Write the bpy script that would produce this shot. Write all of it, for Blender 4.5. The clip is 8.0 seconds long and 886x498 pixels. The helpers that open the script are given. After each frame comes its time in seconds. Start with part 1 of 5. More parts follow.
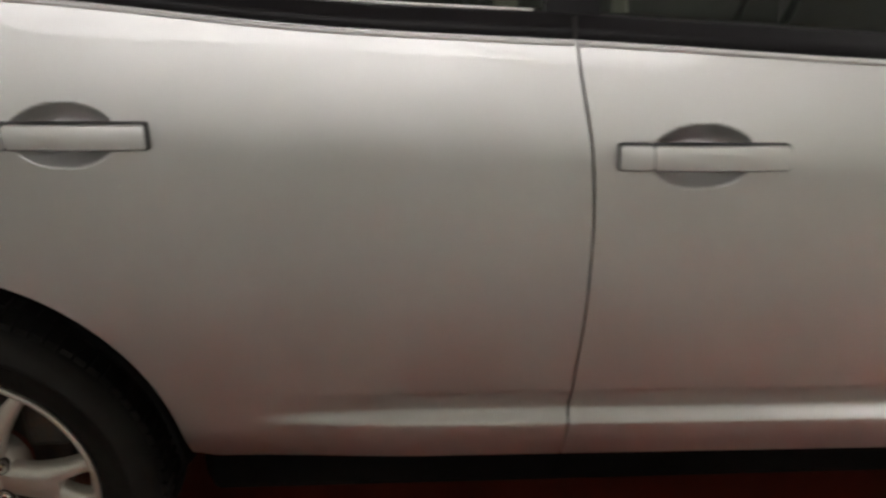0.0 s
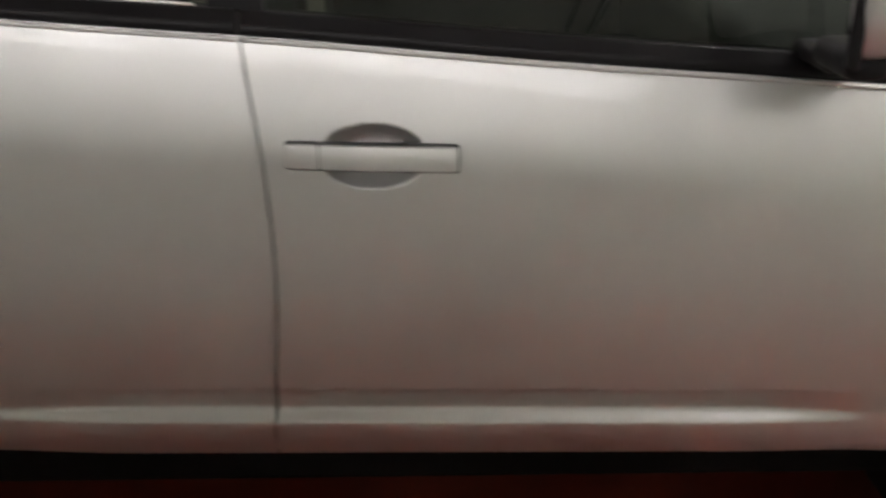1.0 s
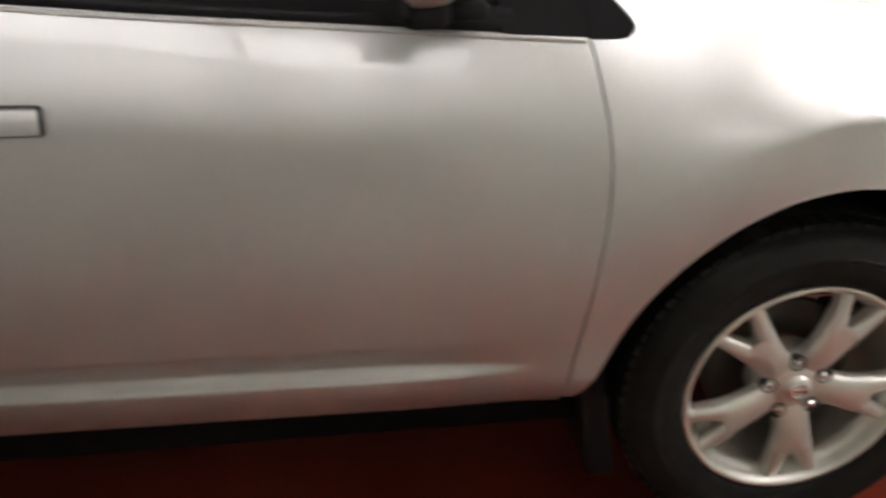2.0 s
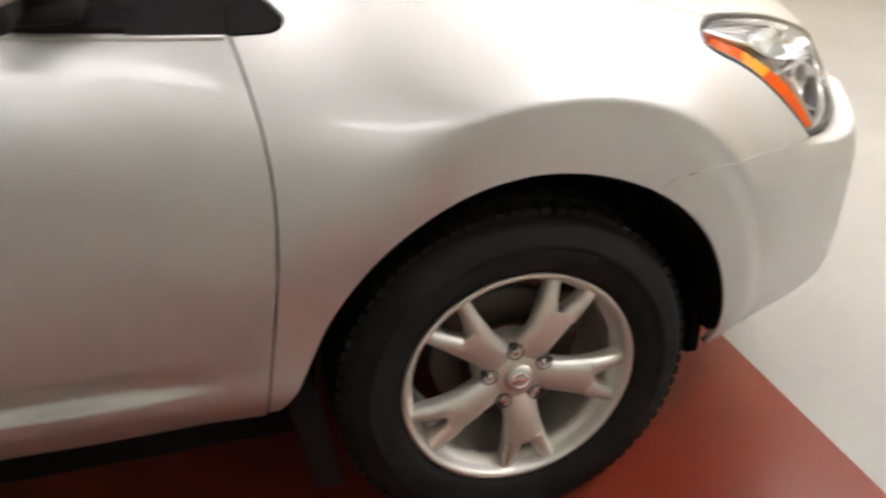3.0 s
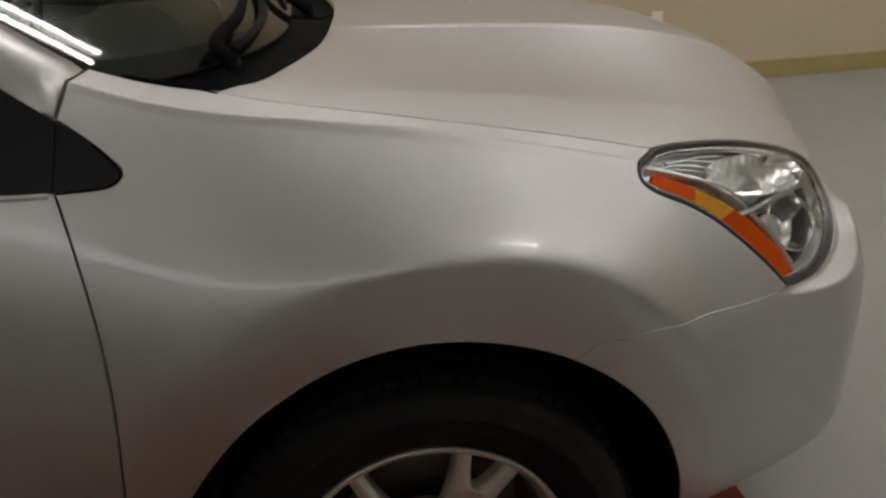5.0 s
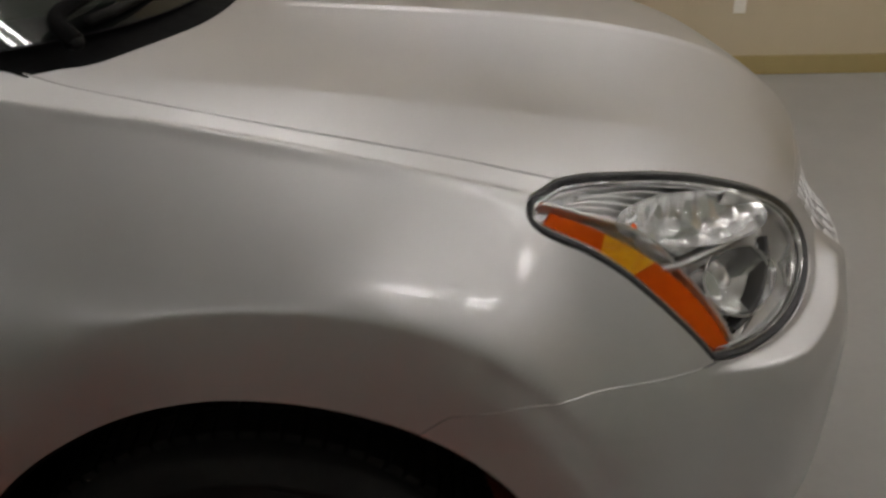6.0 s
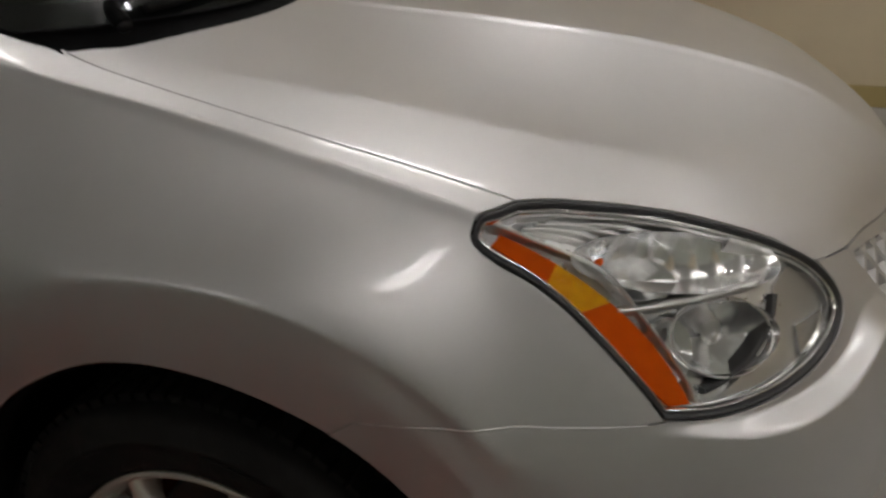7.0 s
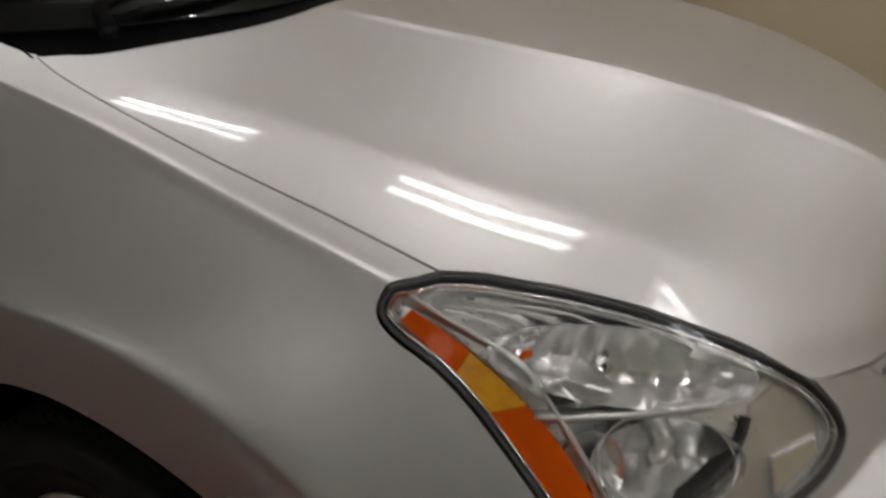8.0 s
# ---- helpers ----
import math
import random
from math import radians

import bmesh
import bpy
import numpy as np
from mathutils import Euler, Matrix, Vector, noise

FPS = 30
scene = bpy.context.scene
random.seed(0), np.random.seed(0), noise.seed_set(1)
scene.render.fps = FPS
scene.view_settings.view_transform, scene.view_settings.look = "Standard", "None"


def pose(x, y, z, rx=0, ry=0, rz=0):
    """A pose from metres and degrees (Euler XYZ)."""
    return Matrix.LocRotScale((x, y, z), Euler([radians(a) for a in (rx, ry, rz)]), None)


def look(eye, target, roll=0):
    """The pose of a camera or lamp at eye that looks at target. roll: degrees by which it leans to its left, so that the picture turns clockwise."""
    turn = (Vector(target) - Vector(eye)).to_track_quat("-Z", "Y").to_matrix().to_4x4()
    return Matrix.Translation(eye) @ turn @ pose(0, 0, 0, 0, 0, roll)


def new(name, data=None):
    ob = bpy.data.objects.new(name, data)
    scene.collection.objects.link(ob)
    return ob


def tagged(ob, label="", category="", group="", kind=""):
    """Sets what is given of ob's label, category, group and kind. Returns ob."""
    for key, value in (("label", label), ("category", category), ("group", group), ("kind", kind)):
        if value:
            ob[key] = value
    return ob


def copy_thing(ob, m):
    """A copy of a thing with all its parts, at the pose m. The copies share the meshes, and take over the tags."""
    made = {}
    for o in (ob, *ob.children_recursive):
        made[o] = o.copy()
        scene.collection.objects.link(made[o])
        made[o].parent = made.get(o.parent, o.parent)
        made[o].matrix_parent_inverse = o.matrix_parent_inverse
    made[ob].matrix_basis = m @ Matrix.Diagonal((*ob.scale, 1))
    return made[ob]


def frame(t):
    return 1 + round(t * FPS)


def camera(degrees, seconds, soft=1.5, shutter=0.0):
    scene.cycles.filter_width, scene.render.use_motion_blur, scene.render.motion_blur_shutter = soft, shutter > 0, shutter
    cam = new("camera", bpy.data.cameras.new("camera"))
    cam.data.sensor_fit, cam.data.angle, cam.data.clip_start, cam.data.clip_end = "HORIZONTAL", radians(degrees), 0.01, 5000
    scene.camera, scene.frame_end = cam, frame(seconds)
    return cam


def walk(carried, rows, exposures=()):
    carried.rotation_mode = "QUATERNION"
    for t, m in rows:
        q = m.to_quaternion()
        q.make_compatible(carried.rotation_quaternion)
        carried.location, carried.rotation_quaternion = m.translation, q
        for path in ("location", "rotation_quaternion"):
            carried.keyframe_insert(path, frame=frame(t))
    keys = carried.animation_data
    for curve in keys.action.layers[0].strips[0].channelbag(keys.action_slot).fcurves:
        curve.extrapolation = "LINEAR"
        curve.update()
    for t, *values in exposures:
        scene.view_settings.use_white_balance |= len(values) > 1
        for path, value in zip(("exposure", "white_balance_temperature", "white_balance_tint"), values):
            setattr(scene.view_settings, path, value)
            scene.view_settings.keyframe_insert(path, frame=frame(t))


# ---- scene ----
from mathutils.geometry import delaunay_2d_cdt

cam = camera(54.0, 8.0, 2.5, 0.5)
PATH = [
    (0, (-1.802, -1.282, 1.372), (-1.807, 0.552, 0.575), -1.7),
    (0.5, (-1.581, -1.368, 1.387), (-1.598, 0.481, 0.625), -1.6),
    (1, (-1.302, -1.268, 1.366), (-1.291, 0.56, 0.553), -0.5),
    (1.5, (-1.088, -1.185, 1.35), (-0.925, 0.607, 0.477), 0.1),
    (2, (-0.855, -1.237, 1.354), (-0.63, 0.529, 0.442), 0.2),
    (2.2, (-0.753, -1.271, 1.343), (-0.521, 0.49, 0.424), 1.1),
    (3.3, (-0.458, -1.171, 1.344), (0.113, 0.503, 0.41), -1.3),
    (3.5, (-0.429, -1.124, 1.364), (0.173, 0.542, 0.436), -1.7),
    (4, (-0.364, -1.062, 1.386), (0.274, 0.613, 0.499), -3.8),
    (4.5, (-0.234, -1.077, 1.404), (0.26, 0.665, 0.556), -3.4),
    (4.7, (-0.182, -1.087, 1.412), (0.191, 0.704, 0.603), -3.2),
    (5.8, (0.177, -0.886, 1.383), (0.244, 0.909, 0.504), -1.4),
    (6, (0.259, -0.841, 1.391), (0.27, 0.952, 0.506), -0.8),
    (6.5, (0.452, -0.796, 1.398), (0.181, 1.014, 0.592), -2.3),
    (7, (0.632, -0.771, 1.392), (0.085, 0.942, 0.517), -0.7),
    (7.5, (0.734, -0.643, 1.386), (0.125, 1.038, 0.491), 1.2),
    (8, (0.836, -0.501, 1.426), (-0.058, 1.035, 0.508), 0.1),
]
walk(cam, [(t, look(e, a, r)) for t, e, a, r in PATH], ((0.0, 1.34), (1.5, 1.3), (2.2, 1.45), (3.3, 1.6), (3.5, 1.45), (4.0, 0.58), (4.5, -0.08), (5.8, -0.35), (6.5, -0.48), (7.5, -0.3), (8.0, -0.4)))

# ---- world and light ----
world = bpy.data.worlds.new("world")
scene.world = world
world.use_nodes = True
world.node_tree.nodes["Background"].inputs[0].default_value = (0.55, 0.52, 0.47, 1)
world.node_tree.nodes["Background"].inputs[1].default_value = 0.02
TUBE_GLOW = 44.0
FILL_GLOW = 3.8
CEILING = 4.10


# the fitting at (6.76, 1.78) is unseen, added to brighten the wing
LIGHTS = [(x, 1.78) for x in (0.16, -2.04, 2.36, 4.56, 6.76, -4.24)] + [(2.15, -1.0), (4.35, -1.0), (6.55, -1.0)]
# unseen fill panels, added to light the car's flank from the side
FILL_PANELS = [(x, y) for y in (-5.6, -7.2, -8.8) for x in (-4.45, -2.25, -0.05)]
SOCKET = (2.03, 0.42)


# ---- materials ----
def material(name, colour, rough=0.5, metal=0.0, coat=0.0, grain=None, stain=None, bump=0.0, bump_scale=60.0, spec=0.5, coat_rough=0.04):
    """A node material: grain is (scale, amount), stain is (scale, amount, colour)."""
    m = bpy.data.materials.new(name)
    m.use_nodes = True
    nt = m.node_tree
    b = nt.nodes["Principled BSDF"]
    b.inputs["Roughness"].default_value, b.inputs["Metallic"].default_value = rough, metal
    b.inputs["Coat Weight"].default_value, b.inputs["Coat Roughness"].default_value = coat, coat_rough
    b.inputs["Specular IOR Level"].default_value = spec
    place = nt.nodes.new("ShaderNodeNewGeometry").outputs["Position"]
    rgb = nt.nodes.new("ShaderNodeRGB")
    rgb.outputs[0].default_value = (*colour, 1)
    out = rgb.outputs[0]

    def noise_at(scale, detail=4.0):
        n = nt.nodes.new("ShaderNodeTexNoise")
        n.inputs["Scale"].default_value, n.inputs["Detail"].default_value = scale, detail
        nt.links.new(place, n.inputs["Vector"])
        return n.outputs["Fac"]

    def blend(fac, a, c):
        mix = nt.nodes.new("ShaderNodeMix")
        mix.data_type = "RGBA"
        nt.links.new(fac, mix.inputs["Factor"])
        nt.links.new(a, mix.inputs["A"])
        mix.inputs["B"].default_value = (*c, 1)
        return mix.outputs["Result"]

    def ramp(fac, lo, hi, top):
        r = nt.nodes.new("ShaderNodeMapRange")
        r.inputs["From Min"].default_value, r.inputs["From Max"].default_value, r.inputs["To Max"].default_value = lo, hi, top
        nt.links.new(fac, r.inputs["Value"])
        return r.outputs["Result"]

    if grain:
        out = blend(ramp(noise_at(grain[0], 5.0), 0.35, 0.75, grain[1]), out, [c * 0.55 for c in colour])
    if stain:
        out = blend(ramp(noise_at(stain[0], 7.0), 0.45, 0.75, stain[1]), out, stain[2])
        rr = nt.nodes.new("ShaderNodeMapRange")
        rr.inputs["To Min"].default_value, rr.inputs["To Max"].default_value = rough * 0.8, min(1, rough * 1.25)
        nt.links.new(noise_at(stain[0] * 2.7), rr.inputs["Value"])
        nt.links.new(rr.outputs["Result"], b.inputs["Roughness"])
    nt.links.new(out, b.inputs["Base Color"])
    if bump:
        bp = nt.nodes.new("ShaderNodeBump")
        bp.inputs["Strength"].default_value, bp.inputs["Distance"].default_value = bump, 0.001
        nt.links.new(noise_at(bump_scale, 2.0), bp.inputs["Height"])
        nt.links.new(bp.outputs["Normal"], b.inputs["Normal"])
    return m


def pane_material(name, tint, through_share, ior=1.5, rough=0.0):
    """Thin glass: what lies behind it, tinted, under a Fresnel gloss."""
    m = bpy.data.materials.new(name)
    m.use_nodes = True
    nt = m.node_tree
    nt.nodes.clear()
    out = nt.nodes.new("ShaderNodeOutputMaterial")
    clear = nt.nodes.new("ShaderNodeBsdfTransparent")
    clear.inputs[0].default_value = (*[c * through_share for c in tint], 1)
    gloss = nt.nodes.new("ShaderNodeBsdfGlossy")
    gloss.inputs["Roughness"].default_value = rough
    fres = nt.nodes.new("ShaderNodeFresnel")
    fres.inputs["IOR"].default_value = ior
    mix = nt.nodes.new("ShaderNodeMixShader")
    nt.links.new(fres.outputs[0], mix.inputs[0])
    nt.links.new(clear.outputs[0], mix.inputs[1])
    nt.links.new(gloss.outputs[0], mix.inputs[2])
    nt.links.new(mix.outputs[0], out.inputs["Surface"])
    return m


def glow_material(name, colour, strength):
    m = bpy.data.materials.new(name)
    m.use_nodes = True
    b = m.node_tree.nodes["Principled BSDF"]
    b.inputs["Base Color"].default_value = (0.8, 0.8, 0.8, 1)
    b.inputs["Emission Color"].default_value = (*colour, 1)
    b.inputs["Emission Strength"].default_value = strength
    return m


PAINT = material("silver_paint", (0.555, 0.545, 0.538), 0.47, 0.87, 0.45, grain=(900, 0.10), stain=(1.6, 0.12, (0.475, 0.466, 0.458)), bump=0.05, bump_scale=1400, coat_rough=0.035)
BLACK = material("black_plastic", (0.011, 0.010, 0.011), 0.55, bump=0.15, bump_scale=900, stain=(9, 0.3, (0.018, 0.017, 0.016)), spec=0.12)
GLOSSBLACK = material("black_trim", (0.009, 0.008, 0.009), 0.36, stain=(6, 0.2, (0.015, 0.014, 0.014)), spec=0.11)
LINER = material("arch_liner_plastic", (0.005, 0.005, 0.005), 0.95, bump=0.4, bump_scale=300, stain=(12, 0.4, (0.009, 0.008, 0.008)), spec=0.1)
RUBBER = material("tyre_rubber", (0.011, 0.0105, 0.010), 0.8, bump=0.3, bump_scale=500, stain=(14, 0.5, (0.020, 0.019, 0.018)), spec=0.2)
ALLOY = material("alloy_silver", (0.74, 0.72, 0.68), 0.45, 0.80, 0.25, grain=(500, 0.12), stain=(14, 0.25, (0.38, 0.35, 0.31)), bump=0.05, bump_scale=700)
IRON = material("brake_iron", (0.10, 0.09, 0.085), 0.55, 0.7, stain=(40, 0.5, (0.16, 0.09, 0.05)))
CHROME = material("chrome", (0.86, 0.86, 0.85), 0.07, 1.0, stain=(20, 0.2, (0.75, 0.75, 0.74)))
LAMP_CHROME = material("lamp_chrome", (0.90, 0.90, 0.89), 0.20, 0.88, stain=(24, 0.25, (0.66, 0.66, 0.65)))
SATIN = material("satin_chrome", (0.74, 0.73, 0.71), 0.30, 0.9, stain=(20, 0.2, (0.55, 0.54, 0.52)))
AMBER = material("amber_plastic", (0.66, 0.095, 0.001), 0.45, stain=(60, 0.5, (0.52, 0.055, 0.001)), spec=0.06, bump=0.4, bump_scale=180)
YELLOW = material("yellow_amber_plastic", (0.86, 0.42, 0.003), 0.25, coat=0.15, stain=(70, 0.6, (0.70, 0.22, 0.004)), bump=0.5, bump_scale=160)
GASKET = material("rubber_gasket", (0.030, 0.030, 0.031), 0.5, stain=(30, 0.3, (0.06, 0.058, 0.055)))
CABIN = material("cabin_cloth", (0.035, 0.033, 0.030), 0.9, bump=0.4, bump_scale=700, stain=(8, 0.4, (0.06, 0.056, 0.05)))
CABIN_LIGHT = material("cabin_plastic", (0.22, 0.20, 0.16), 0.6, stain=(10, 0.3, (0.17, 0.155, 0.125)))
GLASS = pane_material("side_glass", (0.85, 0.95, 0.85), 0.42)
SCREEN = pane_material("windscreen_glass", (0.85, 0.97, 0.86), 0.62)
LENS = pane_material("lens_plastic", (1.0, 1.0, 1.0), 0.95, 1.22)
RED_FLOOR = material("red_floor_paint", (0.20, 0.027, 0.013), 0.33, stain=(2.3, 0.55, (0.14, 0.022, 0.014)), grain=(40, 0.25), bump=0.12, bump_scale=120)
GREY_FLOOR = material("grey_floor_paint", (0.345, 0.337, 0.322), 0.38, stain=(1.7, 0.45, (0.29, 0.28, 0.265)), grain=(30, 0.10), bump=0.10, bump_scale=110)
TAN_WALL = material("tan_wall_paint", (0.49, 0.405, 0.275), 0.8, stain=(1.2, 0.25, (0.435, 0.355, 0.24)), bump=0.25, bump_scale=90)
SKIRTING = material("olive_skirting_paint", (0.33, 0.25, 0.10), 0.5, stain=(5, 0.35, (0.26, 0.19, 0.075)))
GREEN_WALL = material("grey_green_wall_paint", (0.34, 0.36, 0.315), 0.8, stain=(1.1, 0.3, (0.285, 0.30, 0.26)), bump=0.25, bump_scale=90)
REFLECTOR = material("lamp_reflector", (0.84, 0.85, 0.85), 0.28, 0.85, stain=(30, 0.3, (0.66, 0.66, 0.65)), bump=0.3, bump_scale=120)
WHITE_CEIL = material("white_ceiling_paint", (0.58, 0.565, 0.535), 0.9, stain=(0.9, 0.3, (0.45, 0.435, 0.405)), bump=0.3, bump_scale=60)
WHITE_PLASTIC = material("white_plastic", (0.75, 0.72, 0.64), 0.4, stain=(20, 0.2, (0.66, 0.63, 0.55)))
ENAMEL = material("white_enamel", (0.80, 0.79, 0.76), 0.35, stain=(6, 0.2, (0.70, 0.69, 0.66)))
FILL_DIFFUSER = glow_material("fill_diffuser", (1.0, 0.97, 0.965), FILL_GLOW)
TUBE = glow_material("fluorescent_tube", (1.0, 0.975, 0.965), TUBE_GLOW)


# ---- the shape of the body ----
def spline(xs, ys):
    """A natural cubic through a few stations, straight beyond its ends."""
    xs, ys = np.array(xs, float), np.array(ys, float)
    n, h = len(xs), np.diff(xs)
    A, r = np.eye(n), np.zeros(n)
    for i in range(1, n - 1):
        A[i, i - 1:i + 2] = h[i - 1], 2 * (h[i - 1] + h[i]), h[i]
        r[i] = 6 * ((ys[i + 1] - ys[i]) / h[i] - (ys[i] - ys[i - 1]) / h[i - 1])
    m = np.linalg.solve(A, r)
    d0 = (ys[1] - ys[0]) / h[0] - h[0] * m[1] / 6
    d1 = (ys[-1] - ys[-2]) / h[-1] + h[-1] * m[-2] / 6

    def at(x):
        x = np.asarray(x, float)
        c = np.minimum(np.maximum(x, xs[0]), xs[-1])
        i = np.minimum(np.maximum(np.searchsorted(xs, c) - 1, 0), n - 2)
        a, b = xs[i + 1] - c, c - xs[i]
        g = h[i]
        y = (m[i] * a ** 3 + m[i + 1] * b ** 3) / (6 * g) + (ys[i] / g - m[i] * g / 6) * a + (ys[i + 1] / g - m[i + 1] * g / 6) * b
        return y + np.minimum(x - xs[0], 0) * d0 + np.maximum(x - xs[-1], 0) * d1
    return at


def ease(x):
    x = np.minimum(np.maximum(x, 0), 1)
    return x * x * (3 - 2 * x)


# The car's plan: x forward from the front axle, y into the car from its flank, z up.
NOSE, HALF, POWER = 0.972, 0.90, 2.8
_a = np.linspace(0, math.pi / 2, 4000)
_px, _py = NOSE * np.sin(_a) ** (2 / POWER), HALF - HALF * np.cos(_a) ** (2 / POWER)


def nose_reach(y):
    """How far the middle of the nose stands ahead of the rounded outline."""
    return 0.052 * ease((HALF - np.abs(np.asarray(y, float) - HALF) - 0.40) / 0.42)


_px = _px + nose_reach(_py)
_pu = np.concatenate([[0], np.cumsum(np.hypot(np.diff(_px), np.diff(_py)))])
_nx, _ny = np.gradient(_py), -np.gradient(_px)
_nl = np.hypot(_nx, _ny)
_nx, _ny = _nx / _nl, _ny / _nl
U_END = _pu[-1]

crease_y = spline([-3.2, -1.6, -0.46, -0.2, 0.1, 0.38, 0.6, 0.9], [0.10, 0.11, 0.165, 0.172, 0.175, 0.178, 0.20, 0.22])
crease_z = spline([-3.2, -1.6, -0.8, -0.495, -0.43, -0.3, -0.15, 0.1, 0.38, 0.5, 0.6, 0.7, 0.79, 0.85, 0.95],
                  [1.42, 1.26, 1.20, 1.18, 1.15, 1.10, 1.072, 1.030, 0.962, 0.930, 0.899, 0.858, 0.812, 0.770, 0.66])
crease_in = spline([-3.2, -1.6, -1.0, -0.72, -0.46, 0.1, 0.38, 0.55, 0.75, 0.95, 1.5], [0.085, 0.088, 0.096, 0.124, 0.165, 0.17, 0.150, 0.125, 0.11, 0.105, 0.08])
waist_z = spline([-3.2, -2.2, -1.6, -1.1, -0.6, -0.47, -0.36, -0.25, -0.1, 0.1, 0.38, 0.8, 1.5], [1.07, 0.997, 0.957, 0.924, 0.888, 0.874, 0.838, 0.78, 0.73, 0.70, 0.68, 0.66, 0.66])
ledge_z = spline([0.5, 0.66, 0.76, 0.86, 0.95, 1.02, 1.08, 1.14, 1.3, 1.6], [0.722, 0.720, 0.712, 0.713, 0.722, 0.738, 0.752, 0.752, 0.735, 0.73])
ARCH = {0.0: 0.395, -2.69: 0.400}
ARCH_Z = 0.39
FLARE = 0.512


def plan(u):
    u = np.asarray(u, float)
    v = np.clip(u, 0, U_END)
    x = np.where(u < 0, u, np.interp(v, _pu, _px))
    return x, np.interp(v, _pu, _py), np.interp(v, _pu, _nx), np.interp(v, _pu, _ny)


# the bonnet, from its edge inwards: a flat shoulder, a fold, a rising cheek, a fine ridge and a crowned middle
ridge_y = spline([-0.4, -0.1, 0.1, 0.3, 0.5, 0.7, 0.85, 1.0], [0.665, 0.660, 0.650, 0.650, 0.672, 0.722, 0.775, 0.83])
ridge_z = spline([-0.4, -0.1, 0.1, 0.3, 0.5, 0.6, 0.7, 0.8, 0.9, 1.0], [1.170, 1.124, 1.112, 1.099, 1.071, 1.046, 1.011, 0.958, 0.877, 0.75])
fold_y = spline([-0.3, -0.15, 0.05, 0.25, 0.45, 0.6, 0.8], [0.262, 0.278, 0.302, 0.330, 0.368, 0.400, 0.45])
shoulder = spline([-0.4, -0.13, 0.1, 0.3, 0.45, 0.6, 0.7, 0.8, 0.95], [0.12, 0.160, 0.205, 0.245, 0.275, 0.315, 0.315, 0.29, 0.25])


def bonnet_z(x, y):
    """Height of the bonnet."""
    x, y = np.asarray(x, float), np.asarray(y, float)
    m = HALF - np.sqrt((y - HALF) ** 2 + 1e-6)
    cy, ry = crease_y(x), ridge_y(x)
    w, wr, wf = m - cy, ry - cy, fold_y(x) - cy
    k = w - wr
    wc = np.maximum(w - 0.5 * (k + np.sqrt(k * k + 0.00008)), 0)
    v = wc - wf
    t = np.clip(0.5 * (v + np.sqrt(v * v + 0.00005)) / (wr - wf), 0, 1.05)
    mm = shoulder(x)
    jump = -0.18 * ease((x + 0.25) / 0.35) * ease((0.85 - x) / 0.35)
    c1 = jump * (wr - wf)
    c2 = ridge_z(x - nose_reach(y)) - crease_z(x) - 0.010 * (1 - np.exp(-wr / 0.05)) - mm * wr - c1
    z = crease_z(x) + 0.010 * (1 - np.exp(-wc / 0.05)) + mm * wc + c1 * t + c2 * t * t + 0.40 * np.minimum(w, 0)
    i = np.maximum(w - wc, 0)
    z = z + 0.035 * i - 0.035 * i * i / (2 * np.maximum(HALF - ry, 0.05))
    return z + 0.0034 * ease(k / 0.016 + 0.5) * ease((x + 0.06) / 0.12) * ease((0.84 - x) / 0.08)


def crown(u):
    x, y, nx, ny = plan(u)
    i = crease_in(u)
    return bonnet_z(x - nx * i, y - ny * i)


def rib_lift(x):
    return -0.0123 * (np.asarray(x, float) + 1.3)


